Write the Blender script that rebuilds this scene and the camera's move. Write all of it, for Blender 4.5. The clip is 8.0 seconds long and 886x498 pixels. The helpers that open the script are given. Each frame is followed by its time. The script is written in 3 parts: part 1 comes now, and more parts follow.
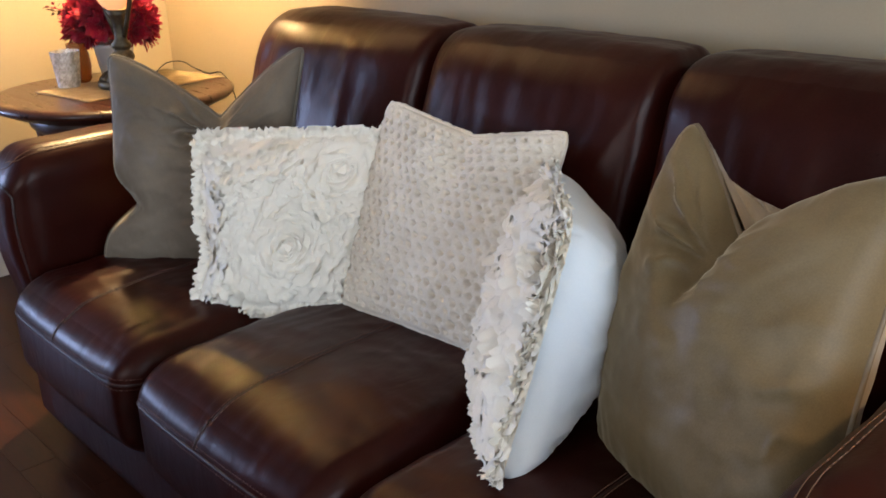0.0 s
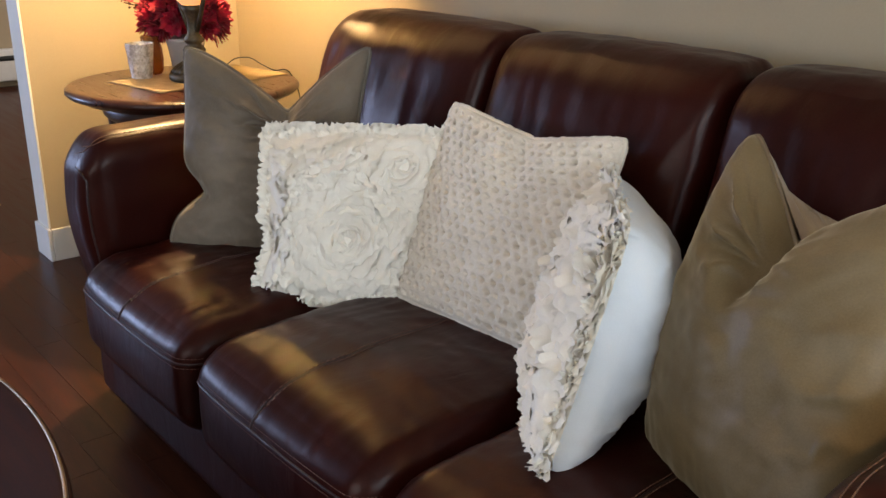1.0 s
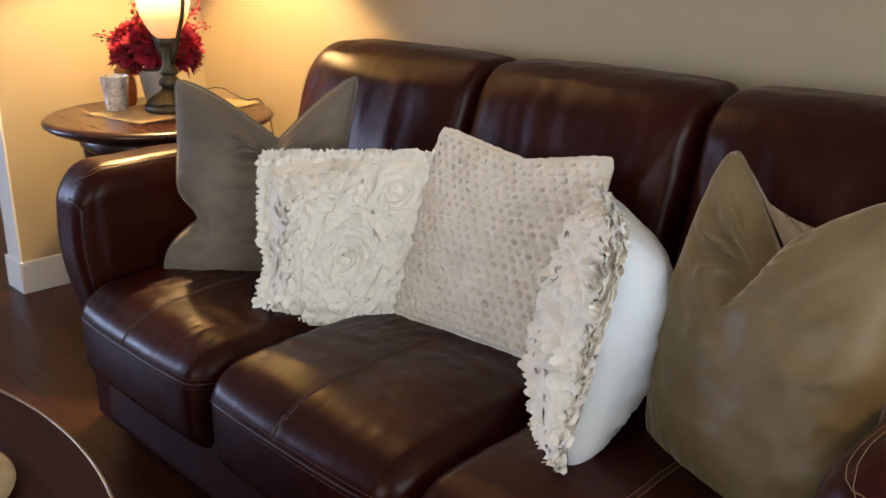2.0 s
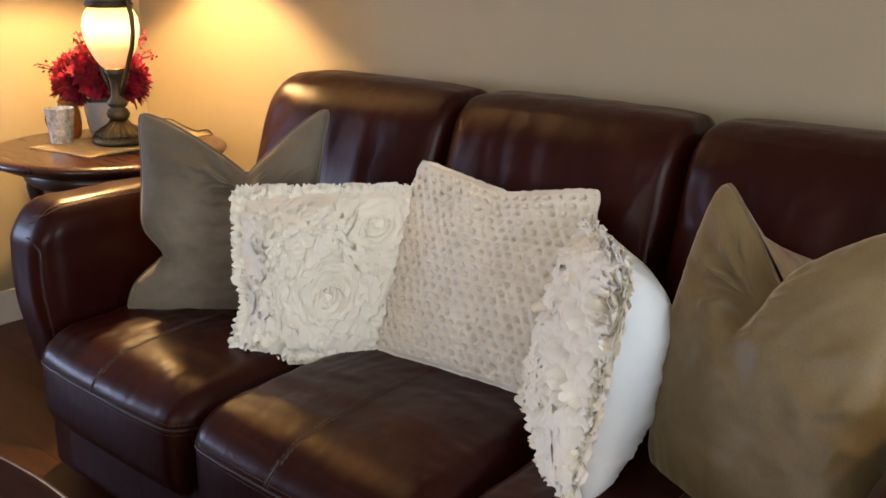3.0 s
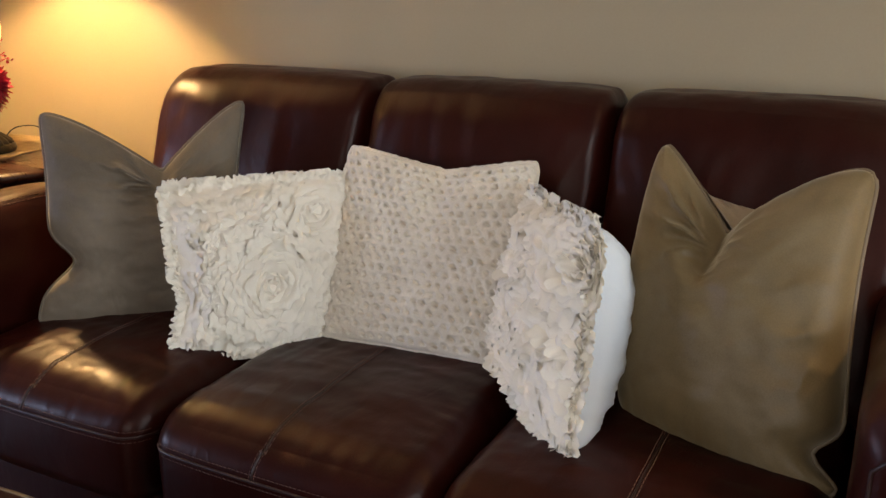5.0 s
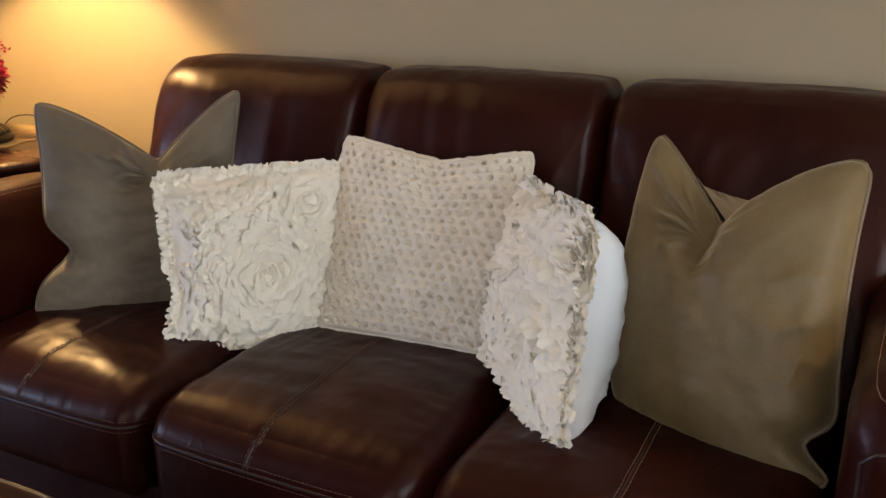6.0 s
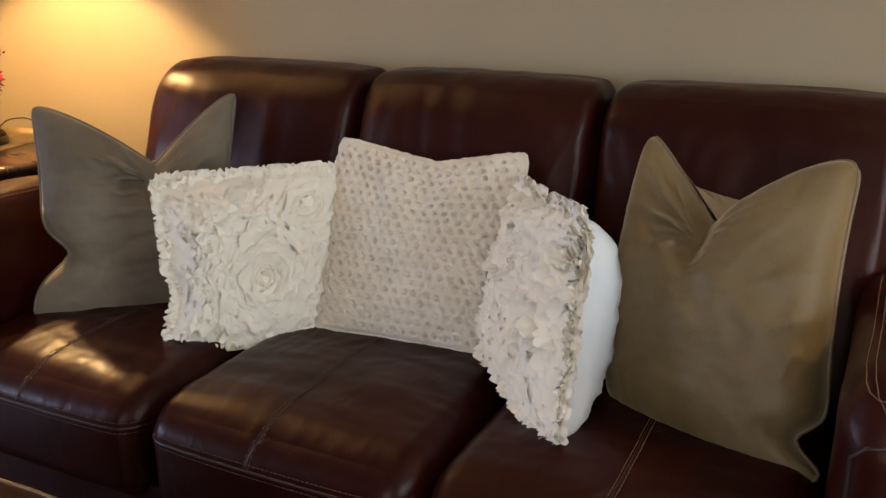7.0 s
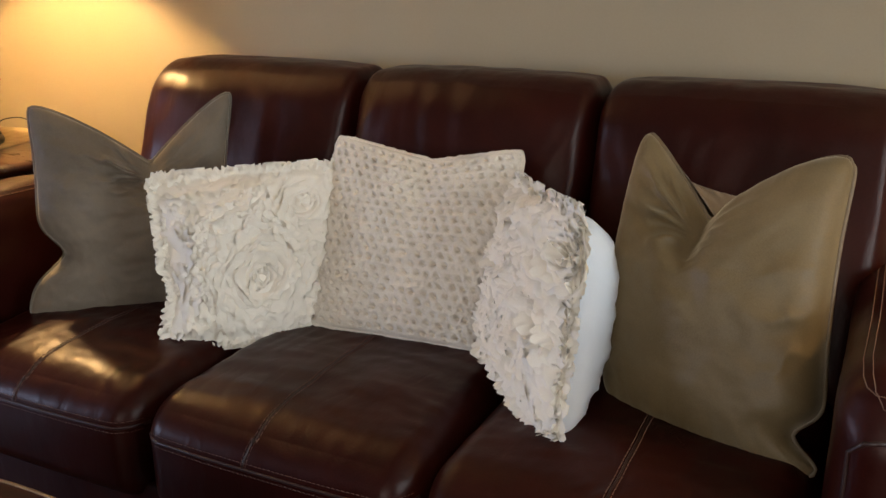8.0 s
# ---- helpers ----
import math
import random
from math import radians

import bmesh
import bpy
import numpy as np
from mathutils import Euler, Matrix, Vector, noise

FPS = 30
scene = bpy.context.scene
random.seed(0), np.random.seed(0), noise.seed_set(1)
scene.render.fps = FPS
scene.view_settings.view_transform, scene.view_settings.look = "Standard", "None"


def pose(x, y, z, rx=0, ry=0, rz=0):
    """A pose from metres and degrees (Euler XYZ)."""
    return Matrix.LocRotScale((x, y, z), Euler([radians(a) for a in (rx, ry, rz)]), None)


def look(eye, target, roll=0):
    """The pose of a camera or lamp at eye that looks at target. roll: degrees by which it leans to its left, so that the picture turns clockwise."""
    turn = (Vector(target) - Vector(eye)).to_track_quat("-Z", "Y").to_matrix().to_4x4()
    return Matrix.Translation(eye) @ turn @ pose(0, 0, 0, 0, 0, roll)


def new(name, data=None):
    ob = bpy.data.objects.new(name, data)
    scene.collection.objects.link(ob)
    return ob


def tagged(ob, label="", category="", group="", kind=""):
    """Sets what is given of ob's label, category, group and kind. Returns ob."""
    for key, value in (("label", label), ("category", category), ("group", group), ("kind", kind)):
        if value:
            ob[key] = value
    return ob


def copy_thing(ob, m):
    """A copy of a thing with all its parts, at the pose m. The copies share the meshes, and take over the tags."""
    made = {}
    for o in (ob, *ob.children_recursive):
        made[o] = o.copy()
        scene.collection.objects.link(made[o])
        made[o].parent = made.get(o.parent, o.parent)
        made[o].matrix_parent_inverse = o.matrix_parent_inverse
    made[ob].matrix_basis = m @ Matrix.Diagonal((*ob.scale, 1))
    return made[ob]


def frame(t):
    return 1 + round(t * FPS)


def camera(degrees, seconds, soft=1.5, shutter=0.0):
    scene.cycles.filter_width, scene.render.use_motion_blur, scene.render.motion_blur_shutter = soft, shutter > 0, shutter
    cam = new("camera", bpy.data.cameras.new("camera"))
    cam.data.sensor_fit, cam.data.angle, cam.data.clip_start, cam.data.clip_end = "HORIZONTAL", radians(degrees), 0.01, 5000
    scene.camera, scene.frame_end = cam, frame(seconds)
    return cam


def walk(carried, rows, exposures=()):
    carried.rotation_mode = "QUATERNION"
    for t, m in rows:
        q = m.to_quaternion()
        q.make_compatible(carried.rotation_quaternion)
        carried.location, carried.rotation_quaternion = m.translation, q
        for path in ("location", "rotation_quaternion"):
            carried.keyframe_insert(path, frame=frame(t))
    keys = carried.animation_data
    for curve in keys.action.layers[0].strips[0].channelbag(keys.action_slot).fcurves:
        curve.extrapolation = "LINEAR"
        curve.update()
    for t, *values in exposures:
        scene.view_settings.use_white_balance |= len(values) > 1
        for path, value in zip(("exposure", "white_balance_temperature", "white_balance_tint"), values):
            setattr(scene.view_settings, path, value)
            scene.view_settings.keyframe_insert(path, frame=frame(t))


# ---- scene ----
from mathutils.bvhtree import BVHTree

cam = camera(51.9, 8.0, shutter=0.5)
PATH = [
    (0, (1.524, -0.64, 1.244), (0.176, 0.659, 0.541), -0.9),
    (0.2, (1.511, -0.667, 1.238), (0.168, 0.635, 0.53), 0.1),
    (0.5, (1.501, -0.683, 1.235), (0.145, 0.607, 0.53), 0.7),
    (1, (1.545, -0.685, 1.24), (0.123, 0.542, 0.553), 0.8),
    (1.5, (1.57, -0.75, 1.265), (0.156, 0.499, 0.602), 1.0),
    (1.7, (1.564, -0.789, 1.262), (0.171, 0.49, 0.611), 0.7),
    (2.8, (1.443, -0.934, 1.262), (0.218, 0.528, 0.661), 0.8),
    (3, (1.42, -0.928, 1.278), (0.2, 0.544, 0.692), 0.9),
    (3.5, (1.367, -0.968, 1.273), (0.195, 0.556, 0.72), 0.3),
    (4, (1.279, -1.082, 1.271), (0.244, 0.529, 0.694), -1.2),
    (4.5, (1.226, -1.125, 1.242), (0.292, 0.552, 0.68), -0.5),
    (5, (1.216, -1.125, 1.231), (0.335, 0.577, 0.66), 0.1),
    (5.2, (1.219, -1.113, 1.231), (0.336, 0.582, 0.641), 0.1),
    (6.3, (1.231, -1.123, 1.239), (0.349, 0.57, 0.643), 0.1),
    (6.5, (1.225, -1.145, 1.241), (0.357, 0.558, 0.652), 0.1),
    (7, (1.231, -1.14, 1.245), (0.366, 0.561, 0.648), -0.1),
    (7.5, (1.233, -1.137, 1.237), (0.368, 0.566, 0.645), -0.2),
    (8, (1.231, -1.139, 1.242), (0.372, 0.565, 0.642), -0.3),
]
walk(cam, [(t, look(eye, target, roll)) for t, eye, target, roll in PATH],
     exposures=[(0, 0.18, 7000, 15), (1.0, 0.12, 7450, 15), (1.7, 0.12, 7550, 15), (2.8, 0.14, 7900, 16), (3.5, 0.04, 8050, 17), (4.5, 0.0, 8100, 17), (6.5, -0.06, 8200, 17), (8.0, -0.06, 8200, 17)])

# ---- world, lights ----
world = bpy.data.worlds.new("sky")
scene.world = world
world.use_nodes = True
wn = world.node_tree
sky = wn.nodes.new("ShaderNodeTexSky")
sky.sky_type, sky.sun_disc, sky.sun_elevation, sky.sun_rotation = "NISHITA", False, radians(35), radians(150)
wn.nodes["Background"].inputs[1].default_value = 0.06
wn.links.new(sky.outputs[0], wn.nodes["Background"].inputs[0])


def area(name, eye, target, sx, sy, watts, colour):
    la = bpy.data.lights.new(name, "AREA")
    la.shape, la.size, la.size_y, la.energy, la.color = "RECTANGLE", sx, sy, watts, colour
    ob = new(name, la)
    ob.matrix_basis = look(eye, target)
    return tagged(ob, kind="structure")


def bulb(name, at, watts, colour, radius):
    la = bpy.data.lights.new(name, "POINT")
    la.energy, la.color, la.shadow_soft_size = watts, colour, radius
    ob = new(name, la)
    ob.location = at
    return tagged(ob, kind="structure")


WARM = (1.0, 0.735, 0.375)
DAY = (0.74, 0.86, 1.0)
LAMP = (-1.268, 0.66, 0.72)
area("window_light_side", (-5.62, -3.15, 1.5), (0, -0.6, 0.6), 1.5, 0.75, 150, (0.37, 0.56, 1.0))
area("window_light_front", (1.7, -4.05, 1.45), (1.2, 0, 0.9), 2.6, 1.5, 58, DAY)
area("window_light_right", (4.05, -0.7, 1.4), (0.8, 0.2, 0.7), 1.7, 1.4, 66, (0.58, 0.79, 1.0))
# Fill light, added to brighten the otherwise dark adjoining room.
area("fill_light_next_room", (-3.8, 2.88, 1.45), (-3.7, 0, 0.6), 1.5, 1.3, 48, (1.0, 0.95, 0.9))
# Unseen twin lamp, added to give the warm glints at the right end.
UNSEEN_LAMP = (2.02, 0.66, 0.72)
bulb("unseen_lamp_bulb", (UNSEEN_LAMP[0], UNSEEN_LAMP[1], 1.60), 20, WARM, 0.03)
bulb("lamp_bulb_upper", (LAMP[0], LAMP[1], 1.60), 98, WARM, 0.03)
bulb("lamp_bulb_lower", (LAMP[0], LAMP[1], 1.09), 6.0, WARM, 0.03)


# ---- materials ----
def mat(name, colour, rough=0.6, metal=0.0, **extra):
    m = bpy.data.materials.new(name)
    m.use_nodes = True
    b = m.node_tree.nodes["Principled BSDF"]
    b.inputs["Base Color"].default_value = (*colour, 1)
    b.inputs["Roughness"].default_value = rough
    b.inputs["Metallic"].default_value = metal
    for k, v in extra.items():
        b.inputs[k.replace("_", " ")].default_value = v
    return m


def grain(m, scale, dark, light, bump=0.1, dist=0.002, fine=None, stretch=(1, 1, 1), rough=None, detail=6.0):
    """Two-scale colour variation, bump and roughness wear on object coordinates."""
    t = m.node_tree
    b = t.nodes["Principled BSDF"]
    co = t.nodes.new("ShaderNodeTexCoord")
    mp = t.nodes.new("ShaderNodeMapping")
    mp.inputs["Scale"].default_value = stretch
    t.links.new(co.outputs["Object"], mp.inputs[0])
    n1 = t.nodes.new("ShaderNodeTexNoise")
    n1.inputs["Scale"].default_value, n1.inputs["Detail"].default_value = scale, detail
    n2 = t.nodes.new("ShaderNodeTexNoise")
    n2.inputs["Scale"].default_value, n2.inputs["Detail"].default_value = fine or scale * 9, 4
    for n in (n1, n2):
        t.links.new(mp.outputs[0], n.inputs[0])
    mix = t.nodes.new("ShaderNodeMath")
    mix.operation = "MULTIPLY_ADD"
    mix.inputs[1].default_value = 0.35
    t.links.new(n2.outputs[0], mix.inputs[0])
    sc = t.nodes.new("ShaderNodeMath")
    sc.operation = "MULTIPLY"
    sc.inputs[1].default_value = 0.65
    t.links.new(n1.outputs[0], sc.inputs[0])
    t.links.new(sc.outputs[0], mix.inputs[2])
    r = t.nodes.new("ShaderNodeValToRGB")
    r.color_ramp.elements[0].position, r.color_ramp.elements[0].color = 0.34, (*dark, 1)
    r.color_ramp.elements[1].position, r.color_ramp.elements[1].color = 0.66, (*light, 1)
    t.links.new(mix.outputs[0], r.inputs[0])
    t.links.new(r.outputs[0], b.inputs["Base Color"])
    if rough:
        rr = t.nodes.new("ShaderNodeMapRange")
        rr.inputs["From Min"].default_value, rr.inputs["From Max"].default_value = 0.3, 0.7
        rr.inputs["To Min"].default_value, rr.inputs["To Max"].default_value = rough
        t.links.new(mix.outputs[0], rr.inputs[0])
        t.links.new(rr.outputs[0], b.inputs["Roughness"])
    bp = t.nodes.new("ShaderNodeBump")
    bp.inputs["Strength"].default_value, bp.inputs["Distance"].default_value = bump, dist
    t.links.new(n2.outputs[0], bp.inputs["Height"])
    t.links.new(bp.outputs[0], b.inputs["Normal"])
    return m


def creases(m, scale, stretch, strength, dist):
    """A second, coarser relief under the fine grain."""
    t = m.node_tree
    fine = next(n for n in t.nodes if n.type == "BUMP")
    co = t.nodes.new("ShaderNodeTexCoord")
    mp = t.nodes.new("ShaderNodeMapping")
    mp.inputs["Scale"].default_value = stretch
    n = t.nodes.new("ShaderNodeTexNoise")
    n.inputs["Scale"].default_value, n.inputs["Detail"].default_value, n.inputs["Distortion"].default_value = scale, 3, 0.6
    b = t.nodes.new("ShaderNodeBump")
    b.inputs["Strength"].default_value, b.inputs["Distance"].default_value = strength, dist
    t.links.new(co.outputs["Object"], mp.inputs[0])
    t.links.new(mp.outputs[0], n.inputs[0])
    t.links.new(n.outputs[0], b.inputs["Height"])
    t.links.new(b.outputs[0], fine.inputs["Normal"])
    return m


leather = grain(mat("leather", (0.05, 0.015, 0.01), 0.36, Specular_IOR_Level=0.2), 5, (0.018, 0.0025, 0.0016), (0.036, 0.0050, 0.0031), 0.2, 0.0012, 260, rough=(0.27, 0.38))
leather.node_tree.nodes["Principled BSDF"].inputs["Specular Tint"].default_value = (1.0, 0.84, 0.78, 1)
creases(leather, 11, (1.8, 0.8, 0.9), 0.4, 0.005)
leather_dark = grain(mat("leather_welt", (0.03, 0.009, 0.007), 0.4), 6, (0.022, 0.007, 0.005), (0.036, 0.012, 0.009), 0.2, 0.001, 260)
thread = mat("stitch_thread", (0.2, 0.1, 0.065), 0.75)
thread_dark = mat("stitch_thread_dark", (0.12, 0.055, 0.04), 0.75)
velvet = grain(mat("grey_velvet", (0.16, 0.14, 0.11), 0.75, Sheen_Weight=0.9, Sheen_Roughness=0.35), 6, (0.122, 0.092, 0.065), (0.200, 0.157, 0.116), 0.12, 0.0008, 500)
velvet.node_tree.nodes["Principled BSDF"].inputs["Sheen Tint"].default_value = (1.0, 0.9, 0.76, 1)
creases(velvet, 11, (1.3, 1.3, 0.8), 0.5, 0.009)
olive = grain(mat("olive_velvet", (0.2, 0.15, 0.08), 0.6, Specular_IOR_Level=0.3, Sheen_Weight=0.7, Sheen_Roughness=0.35), 5, (0.120, 0.079, 0.036), (0.205, 0.141, 0.071), 0.10, 0.0008, 420, rough=(0.42, 0.55))
olive.node_tree.nodes["Principled BSDF"].inputs["Sheen Tint"].default_value = (1.0, 0.86, 0.62, 1)
creases(olive, 7, (1, 1, 1.6), 0.28, 0.010)
# Tan cushion backs; their paleness beside the velvet stands for lamplight.
lit_back = grain(mat("lit_tan_back", (0.38, 0.28, 0.19), 0.6, Sheen_Weight=0.3), 6, (0.33, 0.24, 0.155), (0.43, 0.325, 0.22), 0.15, 0.0008, 400)
creases(lit_back, 9, (1, 1, 1), 0.3, 0.008)
olive_pipe = grain(mat("velvet_piping", (0.26, 0.2, 0.15), 0.5), 8, (0.135, 0.092, 0.05), (0.2, 0.14, 0.085), 0.2, 0.001)
grey_pipe = grain(mat("grey_piping", (0.2, 0.18, 0.15), 0.6), 8, (0.12, 0.095, 0.07), (0.17, 0.14, 0.108), 0.2, 0.001)
felt = grain(mat("cream_felt", (0.78, 0.74, 0.66), 0.9, Sheen_Weight=0.2), 9, (0.86, 0.79, 0.68), (0.94, 0.875, 0.775), 0.3, 0.001, 400)
tuft = grain(mat("ivory_tufting", (0.72, 0.66, 0.58), 0.95, Sheen_Weight=0.2), 14, (0.69, 0.60, 0.495), (0.83, 0.745, 0.635), 0.25, 0.001, 240)
cotton = grain(mat("white_cotton", (0.82, 0.82, 0.8), 0.8, Sheen_Weight=0.2), 6, (0.70, 0.74, 0.79), (0.77, 0.81, 0.85), 0.25, 0.001, 500)
creases(cotton, 9, (1, 1, 1), 0.45, 0.012)
paint = grain(mat("wall_paint", (0.5, 0.43, 0.31), 0.7), 2.0, (0.375, 0.293, 0.19), (0.405, 0.322, 0.212), 0.25, 0.001, 170)
trim_white = grain(mat("trim_paint", (0.78, 0.76, 0.7), 0.45), 4, (0.74, 0.72, 0.66), (0.8, 0.78, 0.73), 0.1, 0.001)
ceiling_paint = grain(mat("ceiling_paint", (0.75, 0.73, 0.68), 0.8), 3, (0.72, 0.70, 0.65), (0.78, 0.76, 0.71), 0.2, 0.001)
table_wood = grain(mat("cherry_wood", (0.1, 0.035, 0.016), 0.3, Coat_Weight=0.1, Coat_Roughness=0.15), 7, (0.022, 0.0058, 0.0032), (0.056, 0.015, 0.0068), 0.1, 0.0008, 60, (1, 9, 1), rough=(0.24, 0.36))
coffee_wood = grain(mat("coffee_table_wood", (0.05, 0.018, 0.01), 0.45, Specular_IOR_Level=0.12), 6, (0.022, 0.0050, 0.0026), (0.050, 0.0120, 0.0056), 0.1, 0.0008, 60, (1, 9, 1), rough=(0.38, 0.5))
dark_wood = grain(mat("dark_wood", (0.03, 0.012, 0.008), 0.35), 9, (0.02, 0.008, 0.006), (0.045, 0.018, 0.011), 0.15, 0.001, stretch=(1, 1, 0.2))
bronze = grain(mat("aged_bronze", (0.07, 0.055, 0.035), 0.45, 0.75), 18, (0.035, 0.028, 0.02), (0.12, 0.095, 0.06), 0.5, 0.002, 120)
silver = grain(mat("mercury_glass", (0.75, 0.7, 0.62), 0.22, 0.45), 70, (0.42, 0.38, 0.33), (0.98, 0.95, 0.90), 0.4, 0.002, 180)
burlap = grain(mat("woven_runner", (0.42, 0.3, 0.16), 0.9), 30, (0.34, 0.23, 0.11), (0.5, 0.37, 0.2), 0.8, 0.002, 420)
ceramic = grain(mat("white_ceramic", (0.8, 0.78, 0.74), 0.25), 8, (0.76, 0.74, 0.7), (0.83, 0.81, 0.77), 0.05, 0.001)
amber = mat("amber_glass", (0.28, 0.09, 0.02), 0.1, 0, Transmission_Weight=0.6)
red_petal = grain(mat("red_petals", (0.38, 0.008, 0.02), 0.6, Sheen_Weight=0.05), 20, (0.20, 0.003, 0.014), (0.50, 0.008, 0.045), 0.3, 0.001)
leaf_brown = grain(mat("dried_leaves", (0.09, 0.035, 0.02), 0.7), 20, (0.05, 0.03, 0.015), (0.13, 0.045, 0.025), 0.3, 0.001)
cord_black = mat("black_cord", (0.012, 0.011, 0.01), 0.5)
shade_cloth = mat("shade_cloth", (0.5, 0.42, 0.3), 0.9)
steel_grey = grain(mat("heater_enamel", (0.7, 0.68, 0.63), 0.5), 5, (0.66, 0.64, 0.6), (0.72, 0.7, 0.66), 0.1, 0.001)
slot_black = mat("heater_slot", (0.015, 0.014, 0.013), 0.8)
metal_rim = grain(mat("rim_metal", (0.45, 0.33, 0.22), 0.3, 0.8), 20, (0.2, 0.125, 0.075), (0.36, 0.25, 0.16), 0.1, 0.001)

bowl_glass = mat("lit_glass_bowl", (0.9, 0.75, 0.5), 0.35)
bb = bowl_glass.node_tree
gb = bb.nodes["Principled BSDF"]
co = bb.nodes.new("ShaderNodeTexCoord")
sp = bb.nodes.new("ShaderNodeSeparateXYZ")
bb.links.new(co.outputs["Object"], sp.inputs[0])
mr = bb.nodes.new("ShaderNodeMapRange")
mr.inputs["From Min"].default_value, mr.inputs["From Max"].default_value = 0.963, 1.15
bb.links.new(sp.outputs["Z"], mr.inputs[0])
cr = bb.nodes.new("ShaderNodeValToRGB")
cr.color_ramp.elements[0].color = (0.16, 0.05, 0.012, 1)
cr.color_ramp.elements[1].position, cr.color_ramp.elements[1].color = 0.68, (1.0, 0.66, 0.28, 1)
cr.color_ramp.elements.new(0.34).color = (0.34, 0.125, 0.03, 1)
cr.color_ramp.elements.new(1.0).color = (0.42, 0.25, 0.09, 1)
bb.links.new(mr.outputs[0], cr.inputs[0])
bb.links.new(cr.outputs[0], gb.inputs["Emission Color"])
gb.inputs["Emission Strength"].default_value = 3.3

floor_mat = grain(mat("plank_varnish", (0.07, 0.025, 0.014), 0.3, Specular_IOR_Level=0.22, Coat_Weight=0.05, Coat_Roughness=0.2), 3, (0.029, 0.0066, 0.0028), (0.074, 0.0180, 0.0070), 0.10, 0.001, 30, (1, 10, 1), rough=(0.28, 0.42))


# ---- mesh helpers ----
def finish(name, bm, material, smooth=True):
    me = bpy.data.meshes.new(name)
    bmesh.ops.recalc_face_normals(bm, faces=bm.faces)
    for f in bm.faces:
        f.smooth = smooth
    bm.to_mesh(me)
    bm.free()
    me.materials.append(material)
    return new(name, me)


def thing(name, at, label, category, group=""):
    ob = new(name)
    ob.empty_display_size = 0.1
    ob.matrix_basis = pose(*at)
    return tagged(ob, label, category, group)


def part(name, bm, material, parent, label="", smooth=True):
    ob = finish(name, bm, material, smooth)
    ob.parent = parent
    if parent.type == "EMPTY":
        ob.matrix_parent_inverse = parent.matrix_basis.inverted()
    if label:
        ob["label"] = label
    return ob


def structure(name, bm, material, label, smooth=False):
    return tagged(finish(name, bm, material, smooth), label, kind="structure")


def box(x0, x1, y0, y1, z0, z1, bm=None, bevel=0.0):
    bm = bm or bmesh.new()
    g = bmesh.ops.create_cube(bm, size=1.0, matrix=Matrix.Translation(((x0 + x1) / 2, (y0 + y1) / 2, (z0 + z1) / 2)) @ Matrix.Diagonal((x1 - x0, y1 - y0, z1 - z0, 1)))
    if bevel:
        es = {e for v in g["verts"] for e in v.link_edges}
        bmesh.ops.bevel(bm, geom=list(es), offset=bevel, segments=2, affect="EDGES", profile=0.6)
    return bm


def sheet(nu, nv, fn, bm=None, close_u=False):
    """A grid of fn(i/nu, j/nv)."""
    bm = bm or bmesh.new()
    rows = [[bm.verts.new(fn(i / nu, j / nv)) for j in range(nv + 1)] for i in range(nu if close_u else nu + 1)]
    for i in range(nu):
        a, b = rows[i], rows[(i + 1) % len(rows)]
        for j in range(nv):
            bm.faces.new((a[j], b[j], b[j + 1], a[j + 1]))
    return bm


def soft_box(lo, hi, r, n, fn=None):
    """A rounded box between two corners, its points moved by fn."""
    rs = r if isinstance(r, tuple) else (r, r, r)
    lo, hi = Vector(lo), Vector(hi)
    c, h = (lo + hi) / 2, (hi - lo) / 2
    bm = bmesh.new()
    seen = {}

    def vert(p):
        k = tuple(round(a, 5) for a in p)
        if k not in seen:
            p = Vector(p)
            q = Vector([max(-(h[i] - rs[i]), min(h[i] - rs[i], p[i] * h[i])) for i in range(3)])
            d = Vector([(p[i] * h[i] - q[i]) / rs[i] for i in range(3)])
            if d.length > 1e-9:
                d.normalize()
            w = q + Vector([d[i] * rs[i] for i in range(3)])
            w = w + c
            seen[k] = bm.verts.new(fn(w, p) if fn else w)
        return seen[k]

    steps = [math.sin(radians(90 * (2 * i / n - 1))) * 0.45 + 0.55 * (2 * i / n - 1) for i in range(n + 1)]
    for ax in range(3):
        for s in (-1, 1):
            def mk(a, b):
                p = [0, 0, 0]
                p[ax], p[(ax + 1) % 3], p[(ax + 2) % 3] = s, a, b
                return vert(p)
            for i in range(n):
                for j in range(n):
                    bm.faces.new((mk(steps[i], steps[j]), mk(steps[i + 1], steps[j]), mk(steps[i + 1], steps[j + 1]), mk(steps[i], steps[j + 1])))
    return bm


def tube(points, r, sides=8, closed=False, bm=None):
    bm = bm or bmesh.new()
    pts = [Vector(p) for p in points]
    n = len(pts)
    rings = []
    prev = None
    for i, p in enumerate(pts):
        t = (pts[(i + 1) % n] - pts[i - 1]) if closed or 0 < i < n - 1 else (pts[1] - pts[0] if i == 0 else pts[-1] - pts[-2])
        t.normalize()
        a = prev - t * prev.dot(t) if prev else t.orthogonal()
        a.normalize()
        prev = a
        b = t.cross(a)
        rr = r(i / (n - 1)) if callable(r) else r
        rings.append([bm.verts.new(p + (a * math.cos(k * math.tau / sides) + b * math.sin(k * math.tau / sides)) * rr) for k in range(sides)])
    for i in range(n if closed else n - 1):
        for k in range(sides):
            bm.faces.new((rings[i][k], rings[i][(k + 1) % sides], rings[(i + 1) % n][(k + 1) % sides], rings[(i + 1) % n][k]))
    if not closed:
        bm.faces.new(rings[0])
        bm.faces.new(rings[-1])
    return bm


